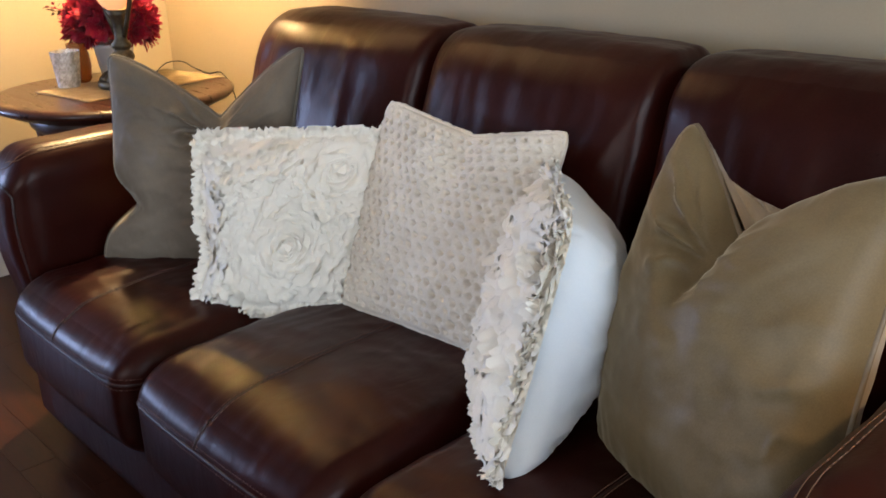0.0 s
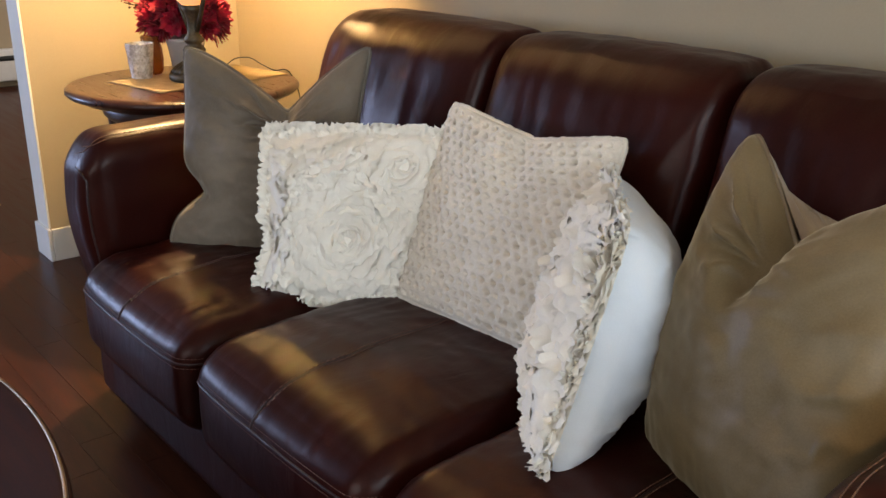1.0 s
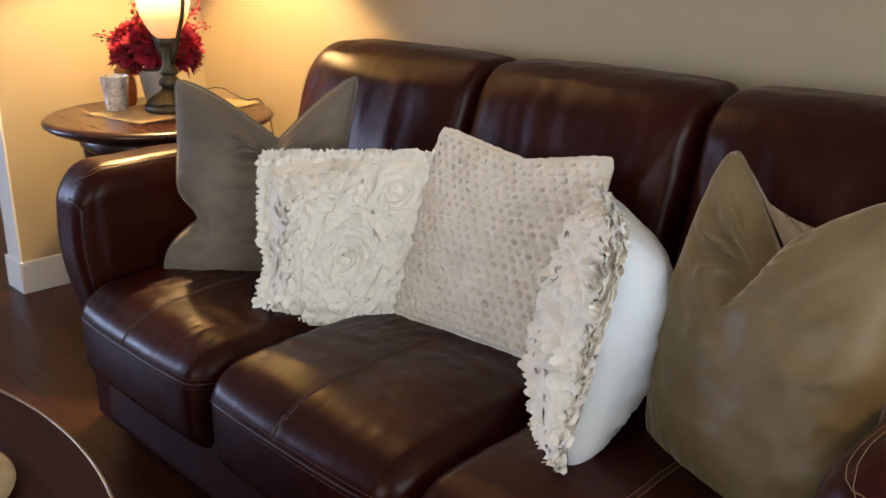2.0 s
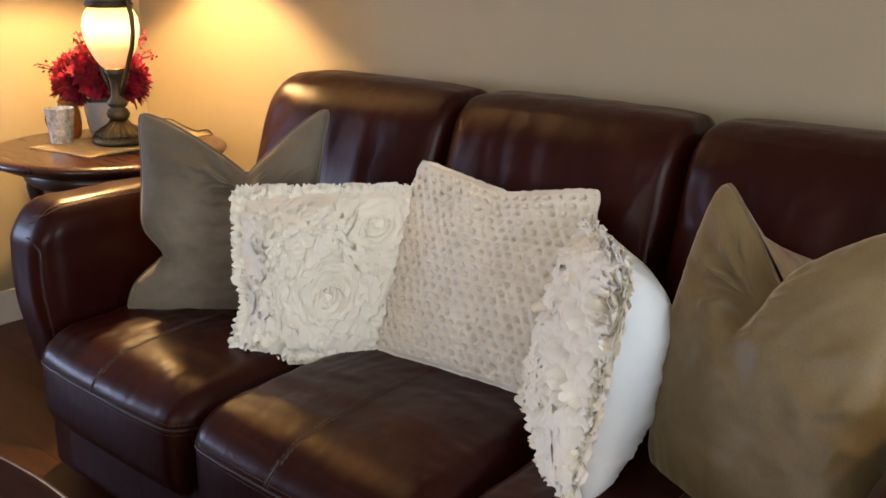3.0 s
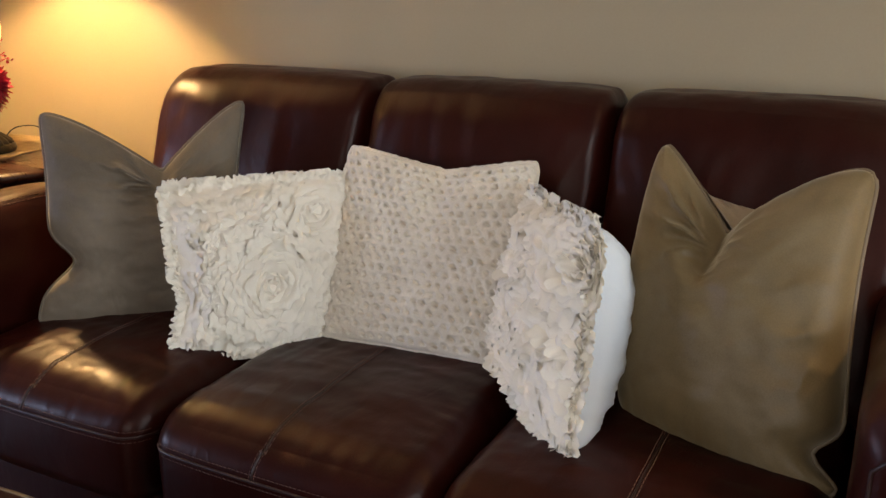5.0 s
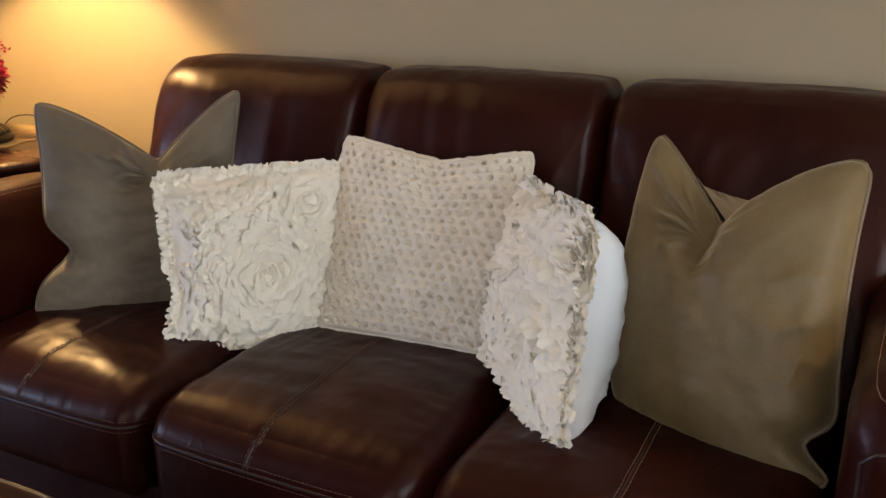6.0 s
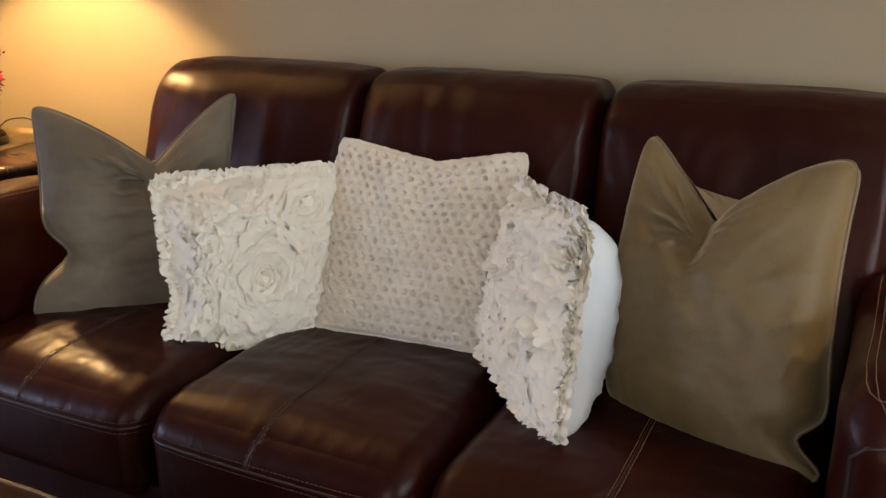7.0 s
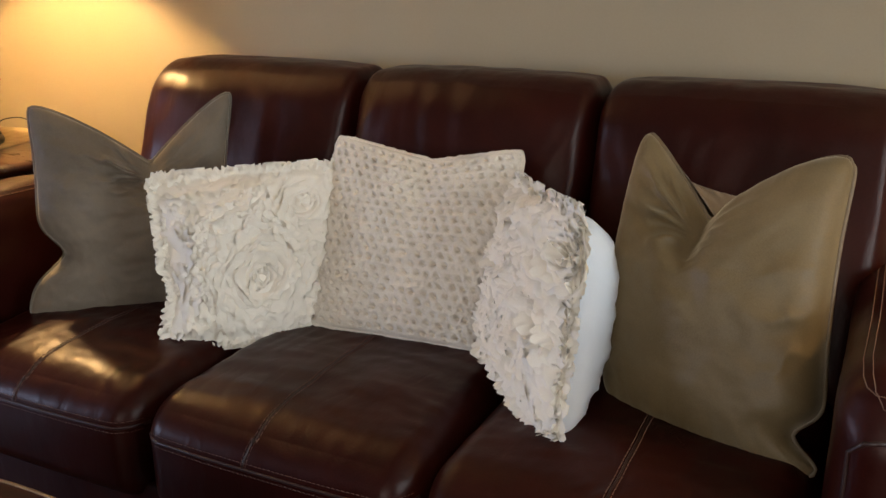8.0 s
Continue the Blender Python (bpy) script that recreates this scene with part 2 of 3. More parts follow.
def lathe(profile, at, seg=40, ribs=0, depth=0.0, bm=None, caps=True):
    """Turns (radius, height) pairs round the upright through at; ribs flute the wall."""
    bm = bm or bmesh.new()
    rows = []
    for r, z in profile:
        row = []
        for k in range(seg):
            a = k * math.tau / seg
            q = r * (1 + depth * math.cos(ribs * a)) if ribs else r
            row.append(bm.verts.new((at[0] + q * math.cos(a), at[1] + q * math.sin(a), at[2] + z)))
        rows.append(row)
    for a, b in zip(rows, rows[1:]):
        for k in range(seg):
            bm.faces.new((a[k], a[(k + 1) % seg], b[(k + 1) % seg], b[k]))
    if caps and profile[0][0] > 1e-4:
        bm.faces.new(rows[0])
    if caps and profile[-1][0] > 1e-4:
        bm.faces.new(rows[-1])
    return bm


def stitches(line, bm=None, step=0.0068, size=0.0009):
    """Short thread dashes along a polyline."""
    bm = bm or bmesh.new()
    pts = [Vector(p) for p in line]
    for a, b in zip(pts, pts[1:]):
        d = b - a
        k = max(1, int(d.length / step))
        for i in range(k):
            p, q = a + d * (i + 0.12) / k, a + d * (i + 0.82) / k
            tube((p, (p + q) / 2 + Vector((0, 0, 0.0004)), q), size, 4, bm=bm)
    return bm


def lay(ob, line, lift=0.001):
    """Lays points of the plan on the upper face of a part."""
    tree = BVHTree.FromPolygons([v.co[:] for v in ob.data.vertices], [p.vertices[:] for p in ob.data.polygons])
    out = []
    for x, y in line:
        hit = tree.ray_cast(Vector((x, y, 2)), Vector((0, 0, -1)))[0]
        if hit:
            out.append(hit + Vector((0, 0, lift)))
    return out


def front_of(ob, line):
    """Lays points of the front view on the near face of a part."""
    tree = BVHTree.FromPolygons([v.co[:] for v in ob.data.vertices], [p.vertices[:] for p in ob.data.polygons])
    hits = [tree.ray_cast(Vector((x, -1, z)), Vector((0, 1, 0)))[0] for x, z in line]
    return [h for h in hits if h]


def glide(points, n=8):
    """A smooth line through points."""
    p = [Vector(q) for q in points]
    out = []
    for i in range(len(p) - 1):
        a, b, c, d = p[max(0, i - 1)], p[i], p[i + 1], p[min(len(p) - 1, i + 2)]
        for k in range(n):
            t = k / n
            out.append(0.5 * (2 * b + (c - a) * t + (2 * a - 5 * b + 4 * c - d) * t * t + (3 * b - a - 3 * c + d) * t ** 3))
    return out + [p[-1]]


def steps(points, n=10):
    """More points along a line of the plan."""
    out = []
    for a, b in zip(points, points[1:]):
        out += [(a[0] + (b[0] - a[0]) * i / n, a[1] + (b[1] - a[1]) * i / n) for i in range(n)]
    return out + [points[-1]]


def ease(a, b, x):
    t = max(0.0, min(1.0, (x - a) / (b - a)))
    return t * t * (3 - 2 * t)


def rough3(p, s, k=3):
    return noise.fractal(Vector(p) * s, 1.0, 2.0, k)


# ---- the room ----
WX, WY, END = -1.84, 1.13, 0.30
H = 2.5
structure("floor", box(-5.75, 4.2, -4.3, 1.3, -0.1, -0.012), dark_wood, "dark stained hardwood plank floor")
structure("wall_back", box(WX - 0.12, 4.2, WY, WY + 0.12, 0, H), paint, "warm beige painted wall behind the sofa")
structure("wall_inner", box(WX - 0.12, WX - 0.001, WY + 0.121, 3.0, 0, H), paint, "beige wall of the adjoining room")
structure("wall_left", box(WX - 0.12, WX, END + 0.004, WY - 0.002, 0, H), paint, "warm beige painted wall ending at an opening")
rw = box(4.2, 4.32, -4.3, -1.6, 0, H)
box(4.2, 4.32, 0.2, WY, 0, H, rw)
box(4.2, 4.32, -1.6, 0.2, 0, 0.65, rw)
box(4.2, 4.32, -1.6, 0.2, 2.15, H, rw)
structure("wall_right", rw, paint, "beige painted side wall")
structure("ceiling", box(-5.85, 4.32, -4.4, 3.1, H, H + 0.1), ceiling_paint, "plain white ceiling")
# front wall with a window opening
fw = box(-5.85, 0.3, -4.4, -4.3, 0, H)
box(3.1, 4.2, -4.4, -4.3, 0, H, fw)
box(0.3, 3.1, -4.4, -4.3, 0, 0.65, fw)
box(0.3, 3.1, -4.4, -4.3, 2.25, H, fw)
structure("wall_front", fw, paint, "beige wall with a wide window")
# far wall of the next room with a window opening
sw = box(-5.85, -5.75, -4.3, -4.15, 0, H)
box(-5.85, -5.75, -2.2, 3.0, 0, H, sw)
box(-5.85, -5.75, -4.15, -2.2, 0, 0.95, sw)
box(-5.85, -5.75, -4.15, -2.2, 2.05, H, sw)
structure("wall_far", sw, paint, "pale wall of the adjoining room with a window")
nw = box(-5.75, -4.6, 3.0, 3.1, 0, H)
box(-3.0, WX - 0.12, 3.0, 3.1, 0, H, nw)
box(-4.6, -3.0, 3.0, 3.1, 0, 0.75, nw)
box(-4.6, -3.0, 3.0, 3.1, 2.15, H, nw)
structure("wall_next_room", nw, paint, "pale end wall of the adjoining room")
structure("floor_next_room", box(-5.75, WX + 0.1, 1.3, 3.0, -0.1, -0.001), dark_wood, "dark hardwood floor of the adjoining room")


def window(name, lo, hi, axis):
    ob = tagged(new(name), "unseen white framed window letting in cool daylight", kind="structure")
    w = 0.06
    (a0, z0), (a1, z1) = lo, hi
    mid = (a0 + a1) / 2
    for n, (p0, p1, q0, q1) in (("window_frame", (a0, a0 + w, z0, z1)), ("window_frame", (a1 - w, a1, z0, z1)), ("window_frame", (a0 + w, a1 - w, z0, z0 + w)),
                                ("window_frame", (a0 + w, a1 - w, z1 - w, z1)), ("window_frame", (mid - w / 2, mid + w / 2, z0 + w, z1 - w))):
        b = box(p0, p1, axis[1] - 0.03, axis[1] + 0.03, q0, q1) if axis[0] == "y" else box(axis[1] - 0.03, axis[1] + 0.03, p0, p1, q0, q1)
        part(n, b, trim_white, ob, smooth=False)
    return ob


window("window_1", (0.3, 0.65), (3.1, 2.25), ("y", -4.35))
window("window_3", (-1.6, 0.65), (0.2, 2.15), ("x", 4.26))
# Added window out of view, standing at the next room's fill light.
window("added_window_4", (-4.6, 0.75), (-3.0, 2.15), ("y", 3.05))
window("window_2", (-4.15, 0.95), (-2.2, 2.05), ("x", -5.8))

# baseboards and the trim at the wall's end
def board(name, x0, x1, y0, y1, h=0.125):
    b = box(x0, x1, y0, y1, 0.0, h, bevel=0.004)
    return structure(name, b, trim_white, "white painted wooden baseboard")


board("baseboard", WX + 0.001, WX + 0.016, END + 0.001, WY - 0.017)
board("baseboard", WX + 0.001, 4.19, WY - 0.016, WY - 0.001)
board("baseboard", WX - 0.136, WX + 0.016, END - 0.014, END)
structure("trim", box(WX - 0.121, WX + 0.001, END - 0.004, END + 0.003, 0.126, 2.2), trim_white, "white painted end of the wall")

# low heater in the next room
heater = thing("baseboard_heater", (-5.7, 1.2, 0.0), "white enamelled baseboard heater with a dark slot", "heater")
part("heater_body", box(-5.748, -5.66, -0.6, 2.9, 0.05, 0.28, bevel=0.012), steel_grey, heater)
part("heater_slot", box(-5.659, -5.655, -0.58, 2.88, 0.2, 0.235), slot_black, heater, "dark air slot")
part("heater_foot", box(-5.745, -5.68, -0.5, -0.44, 0.0, 0.05), steel_grey, heater)
part("heater_foot", box(-5.745, -5.68, 2.7, 2.76, 0.0, 0.05), steel_grey, heater)

# ---- sofa ----
sofa = thing("sofa", (0.3, 0.45, 0), "dark brown leather three-seat sofa with stitched seams", "sofa")
L0, S0, S1, R1 = -0.80, -0.6, 1.2, 1.39
SEAM_Z = 0.39
BACKS = (S0 - 0.03, 0.027, 0.638, 1.251)


def seat_shape(x0, x1, k):
    w = x1 - x0

    def fn(p, q):
        u = (p.x - x0) / w * 2 - 1
        t = ease(-0.02, 0.3, p.y)
        back = ease(0.1, 0.6, p.y)
        top = max(0.0, q[2])
        crown = 0.030 * (1 - abs(u) ** 2.4) * t * (1 - 0.35 * back)
        sag = -0.010 * math.exp(-((u * 1.4) ** 2 + ((p.y - 0.34) * 5) ** 2))
        # soft hollows, creases running back from the front, gathers along the rolled edge
        wr = 0.0032 * rough3((p.x * 1.2, p.y * 3.0, k), 7) * ease(0.02, 0.14, p.y)
        fold = 1 - 2 * abs(noise.noise(Vector((p.x * 15 + 3 * noise.noise(Vector((p.x * 3, p.y * 5, k))), p.y * 4.2, k + 5.0))))
        wr += 0.0034 * max(0.0, fold - 0.35) * ease(0.05, 0.16, p.y) * (0.5 + rough3((p.x, p.y, k + 9), 4))
        gather = noise.noise(Vector((p.x * 44 + 1.6 * noise.noise(Vector((p.x * 6, p.y * 14, k))), p.y * 9, k + 2.0)))
        roll = math.exp(-((p.y - 0.055) / 0.055) ** 2)
        wr += 0.0042 * gather * roll * (0.55 + 0.9 * noise.noise(Vector((p.x * 5, 1.0, k))))
        z = p.z + top * (crown + sag + wr)
        puff = 0.016 * (1 - abs(u) ** 3) * max(0, -q[1]) * (1 - q[2] ** 2)
        y = p.y - puff - 0.5 * wr * roll
        return Vector((p.x, y, z))
    return fn


for k in range(3):
    x0, x1 = S0 + 0.6 * k + 0.002, S0 + 0.6 * (k + 1) - 0.002
    seat = part("seat_cushion", soft_box((x0, -0.014, 0.195), (x1, 0.70, 0.456), (0.06, 0.10, 0.075), 84, seat_shape(x0, x1, k)), leather, sofa)
    # welt and topstitching along the front edge
    part("welt", tube(front_of(seat, [(x0 + 0.007 + (x1 - x0 - 0.014) * i / 30, SEAM_Z - 0.006) for i in range(31)]), 0.0034, 8), leather_dark, seat)
    for z in (SEAM_Z + 0.005, SEAM_Z - 0.016):
        part("stitching", stitches(front_of(seat, [(x0 + 0.012 + (x1 - x0 - 0.024) * i / 60, z) for i in range(61)])), thread_dark, seat, "brown topstitching")
    # seam running front to back, down over the rolled edge
    sx = x0 + (0.285, 0.274, 0.303)[k]
    plan = steps([(sx, 0.0), (sx + 0.004, 0.2), (sx - 0.006, 0.5)], 18)
    drop = [(sx - 0.004 + 0.08 * (z - 0.43), z) for z in (0.386, 0.395, 0.404, 0.413, 0.422, 0.430)]
    for off in (-0.0055, 0.0055):
        part("stitching", stitches(front_of(seat, [(x + off, z) for x, z in drop]) + lay(seat, [(x + off, y) for x, y in plan])), thread if k == 2 else thread_dark, seat)
    part("seam", tube(front_of(seat, drop) + lay(seat, plan, -0.0004), 0.0024, 6), leather_dark, seat)


def back_shape(x0, x1, k):
    w = x1 - x0

    def fn(p, q):
        u = (p.x - x0) / w * 2 - 1
        h = (p.z - 0.42) / 0.58
        lean = 0.20 * max(0, h) + 0.02 * math.sin(math.pi * min(1, max(0, h)))
        front = max(0.0, -q[1])
        puff = -0.045 * front * (1 - abs(u) ** 5) * math.sin(math.pi * min(1, max(0.02, h))) ** 0.7
        crown = 0.014 * max(0, q[2]) * (1 - abs(u) ** 4)
        wr = 0.005 * rough3((p.x * 2.2, p.z * 0.8, k), 5) * front
        wr += 0.0055 * noise.noise(Vector((p.x * 22 + 1.5 * noise.noise(Vector((p.x * 5, p.z * 6, k))), p.z * 3.5, k + 4.0))) * math.exp(-((p.z - 0.88) / 0.10) ** 2) * front
        wr += 0.010 * math.exp(-((u + 0.12) / 0.035) ** 2) * ease(0.93, 0.985, p.z) * front
        x = p.x
        if k == 0 and q[0] < 0:
            x -= 0.022 * ease(1.0, 0.84, p.z) * -q[0]
        return Vector((x, p.y + lean + puff + wr, p.z + crown + max(0, q[2]) * (0.0022 * rough3((p.x * 1.6, p.y * 3, k), 6) + 0.5 * wr)))
    return fn


for k in range(3):
    x0, x1 = BACKS[k] + 0.001, BACKS[k + 1] - 0.001
    bc = part("back_cushion", soft_box((x0, 0.575, 0.40), (x1, 0.81, 0.985), (0.036, 0.085, 0.085), 64, back_shape(x0, x1, k)), leather, sofa)
    if k:
        part("welt", tube([Vector((x0 - 0.003, 0.67 + 0.20 * max(0, (z - 0.42) / 0.58), z)) for z in (0.45, 0.55, 0.65, 0.75, 0.85, 0.92)], 0.004, 6), leather_dark, bc)
part("back_frame", soft_box((S0 - 0.06, 0.82, 0.09), (S1 + 0.06, 1.04, 0.93), 0.06, 20), leather, sofa)
part("base", soft_box((S0 - 0.01, 0.018, 0.085), (S1 + 0.01, 0.85, 0.255), 0.012, 12), leather, sofa)


def arm_shape(inner, s):
    def fn(p, q):
        d = (p.x - inner) * s
        front = 1 - ease(0.0, 0.16, p.y)
        drop = -0.06 * front ** 2 * max(0, q[2])
        tilt = -0.12 * max(0, d - 0.13) * max(0, q[2]) - 0.045 * ease(0.35, 0.8, p.y) * max(0, q[2])
        bulge = 0.014 * math.sin(math.pi * min(1, max(0, (p.z - 0.1) / 0.6))) * max(0, -q[1])
        wr = 0.003 * rough3((p.x, p.y, p.z), 6)
        back = 0.075 * (1 - ease(0.05, 0.6, p.z)) * max(0, -q[1])
        return Vector((p.x + wr * q[0], p.y - bulge + back, p.z + drop + tilt + wr * q[2]))
    return fn


for s, inner, outer in ((-1, S0, L0), (1, S1, R1)):
    lo, hi = sorted((inner, outer))
    arm = part("armrest", soft_box((lo + (0.002 if s > 0 else 0), 0.035, 0.085), (hi - (0.002 if s < 0 else 0), 0.92, 0.735), 0.07, 40, arm_shape(inner, s)), leather, sofa)
    for off in (0.0, 0.011):
        k = inner + s * (0.033 + off)
        plan = steps([(k, 0.78), (k, 0.3), (k - s * 0.003, 0.14), (k, 0.095), (k + s * 0.006, 0.08 - off * 0.6), (k + s * 0.018, 0.07 - off), (k + s * 0.05, 0.064 - off)], 12)
        part("stitching", stitches(lay(arm, plan)), thread, arm, "tan topstitching")
    rise = [(inner + s * 0.028, z) for z in (0.12, 0.2, 0.3, 0.4, 0.5, 0.56, 0.6, 0.625)] + [(inner + s * 0.045, 0.645), (inner + s * 0.07, 0.652)]
    part("welt", tube(front_of(arm, rise), 0.0035, 8), leather_dark, arm)
for x in (L0 + 0.07, R1 - 0.07):
    for y in (0.16, 0.9):
        part("foot", lathe([(0.026, 0), (0.03, 0.01), (0.034, 0.06), (0.036, 0.09)], (x, y, 0), 20), dark_wood, sofa, "dark turned wooden foot")


# ---- cushions ----
class Pillow:
    """A filled cushion in the plane of three corners: its local surface and its pose."""

    def __init__(self, tl, tr, bl, fat, bows=(0.06, 0.06, 0.06, 0.06), chop=0.0, chop_at=0.0, seed=0, wrinkle=0.004, grow=1.0, ear=0.0, br=None, back=None, full=0.42, tip=0.035, ear_right=0.0, folds=0.0, crease=0.0, peek=0.25, vee=(1.25, 1.25), back_full=None, ear_at=-0.66, slip=0.0, heavy=0.0, pucker=0.0):
        self.slip, self.heavy, self.pucker = slip, heavy, pucker
        self.vee, self.back_full, self.ear_at = vee, back_full or full, ear_at
        self.peek = peek
        self.folds, self.crease = folds, crease
        tl, tr, bl = Vector(tl), Vector(tr), Vector(bl)
        br = Vector(br) if br else tr + bl - tl
        mid = (tl + tr + bl + br) / 4
        self.corners = [mid + (p - mid) * grow for p in (tl, tr, bl, br)]
        self.hw = ((tr - tl).length + (br - bl).length) / 4 * grow
        self.hh = ((tl - bl).length + (tr - br).length) / 4 * grow
        self.n = (br - tl).cross(tr - bl).normalized()
        self.u = (tr - tl + br - bl).normalized()
        self.v = self.n.cross(self.u)
        self.fat, self.back, self.full, self.tip = fat, back or fat, full, tip
        self.bows, self.chop, self.chop_at, self.seed, self.wrinkle = bows, chop, chop_at, seed, wrinkle
        self.ear, self.ear_right = ear, ear_right

    def local(self, a, b, side):
        l, r, t, d = self.bows
        x = a * (1 - (r if a > 0 else l) * (1 - b * b) * abs(a))
        y = b * (1 - (t if b > 0 else d) * (1 - a * a) * abs(b))
        soft = 1 - self.tip * (a * a * b * b) ** 7
        x, y = x * soft, y * soft
        x += self.ear * max(0, -a) ** 2 * math.exp(-((b + 0.42) / 0.2) ** 2) / self.hw
        x -= self.ear_right * max(0, a) ** 2 * math.exp(-((b - self.ear_at) / 0.13) ** 2) / self.hw
        full = max(0, 1 - a * a) * max(0, 1 - b * b)
        z = (self.fat if side > 0 else self.back) * full ** (self.full if side > 0 else self.back_full)
        z *= 1 + 0.12 * rough3((a, b, self.seed), 1.3)
        if side < 0:
            z *= 1 + self.heavy * b
            pull = 1 - 2 * abs(noise.noise(Vector((b * 3.2 + 0.9 * a, a * 1.3, self.seed + 0.5)))) ** 0.7
            z += self.pucker * pull * ease(-0.2, 0.75, a) * full ** 0.2
        if self.chop:
            q = a - self.chop_at - (0.0 if side > 0 else self.slip)
            v = max(0.0, 1 - abs(q) / ((1 + a - q) if q < 0 else (1 - a + q)))
            start = -0.5 if side > 0 else self.peek
            y -= self.chop * v ** self.vee[q > 0] * ease(start, 1.0, b) ** 1.3 / self.hh
            cut = math.exp(-(q / 0.16) ** 2) * ease(0.0, 0.95, b)
            z *= 1 - (0.45 if side > 0 else 0.25) * cut
            rad = math.hypot(q, b - 0.82)
            th = math.atan2(q, b - 0.82)
            ridge = 1 - 2 * abs(math.sin(th * 6.5 + self.seed + 1.3 * rough3((a, b, 3), 2))) ** 0.8
            fan = math.exp(-((th + 2.0) / 0.7) ** 2) + 0.2 * math.exp(-((th - 2.2) / 0.6) ** 2)
            z += self.chop * fan * (0.15 * ridge + 0.08 * rough3((th * 3.2, rad * 1.2, self.seed), 1.6)) * math.exp(-((rad - 0.3) / 0.3) ** 2) * ease(0.03, 0.25, rad) * (1 - a * a)
            rim = max(abs(a), abs(b))
            z += 0.005 * rough3(((a if abs(b) > abs(a) else b) * 9, rim * 1.5, self.seed + (5 if abs(b) > abs(a) else 9)), 1) * math.exp(-((1 - rim) / 0.2) ** 2) * full ** 0.15
        z += self.wrinkle * rough3((a * 1.5, b * 2.5, self.seed + 3 * side), 2.2) * (1 - max(abs(a), abs(b)) ** 6)
        if side > 0:
            z -= self.crease * math.exp(-((b + 0.44 + 0.22 * (a + 1)) / 0.06) ** 2) * ease(-0.35, -0.95, a)
            z += self.folds * (0.9 - 1.8 * abs(math.sin(b * 10 - a * 3 + 1.8 * rough3((a, b, 7), 1.5))) ** 0.7) * ease(0.25, 0.8, a) * math.exp(-((b + 0.15) / 0.45) ** 2) * full ** 0.3
        return x, y, z * side

    def at(self, a, b, side=1, lift=0.0):
        x, y, z = self.local(a, b, side)
        tl, tr, bl, br = self.corners
        f, g = (x + 1) / 2, (y + 1) / 2
        return (bl * (1 - f) + br * f) * (1 - g) + (tl * (1 - f) + tr * f) * g + self.n * (z + lift * side)

    def normal(self, a, b):
        e = 0.02
        p = self.at(a, b)
        return (self.at(min(1, a + e), b) - self.at(a - e, b)).cross(self.at(a, min(1, b + e)) - self.at(a, b - e)).normalized()

    def cover(self, side, n=56, extra=None):
        def fn(i, j):
            a, b = math.sin((i - 0.5) * math.pi) * 0.5 + (i * 2 - 1) * 0.5, math.sin((j - 0.5) * math.pi) * 0.5 + (j * 2 - 1) * 0.5
            return self.at(a, b, side, extra(a, b) if extra else 0.0)
        return sheet(n, n, fn)

    def rim(self, n=40):
        k = [2 * i / n - 1 for i in range(n)]
        return [self.at(a, -1) for a in k] + [self.at(1, b) for b in k] + [self.at(-a, 1) for a in k] + [self.at(-1, -b) for b in k]


def throw_pillow(p, label, front, back, piping=None, extra=None, n=56):
    base = p.at(0, -1)
    ob = thing("throw_pillow", tuple(base), label, "pillow", "pillows on the sofa")
    part("front_cover", p.cover(1, n, extra), front, ob)
    part("back_cover", p.cover(-1, 64), back, ob)
    if piping:
        part("piping", tube(p.rim(), 0.0048, 8, closed=True), piping, ob, "corded piping along the seam")
    return ob


def petal(bm, rnd, p, x, y, turn, wide, high, lean, bend, over=0.024):
    """One wavy felt petal, rooted at x, y on the front of a cushion and leaning towards turn."""
    ph, fr, curl = rnd.random() * 6, rnd.uniform(2.0, 4.2), rnd.uniform(0.2, 1.0)
    ox, oy = math.cos(turn), math.sin(turn)
    grid = []
    for j in range(5):
        row = []
        for i in range(10):
            q = i / 9 * 2 - 1
            h = j / 4
            side = q * wide * (1 + 0.16 * h)
            rise = high * h * math.sqrt(1 - 0.72 * q ** 4 * h)
            out = rise * math.sin(lean) + 0.0055 * h * h * math.sin(ph + fr * q * 2) - bend * side * side
            lx, ly = x + ox * out - oy * side, y + oy * out + ox * side
            a, b = lx / p.hw, ly / p.hh
            ca, cb = max(-0.985, min(0.985, a)), max(-0.985, min(0.985, b))
            up = rise * math.cos(lean) * (1 - curl * h * h * 0.6) + 0.0045 * h * h * math.cos(ph + fr * q * 2.6) - 0.002
            w = p.at(ca, cb) + p.u * max(-over, min(over, (a - ca) * p.hw)) + p.v * max(-over, min(over, (b - cb) * p.hh))
            row.append(bm.verts.new(w + p.n * up))
        grid.append(row)
    for j in range(4):
        for i in range(9):
            bm.faces.new((grid[j][i], grid[j][i + 1], grid[j + 1][i + 1], grid[j + 1][i]))


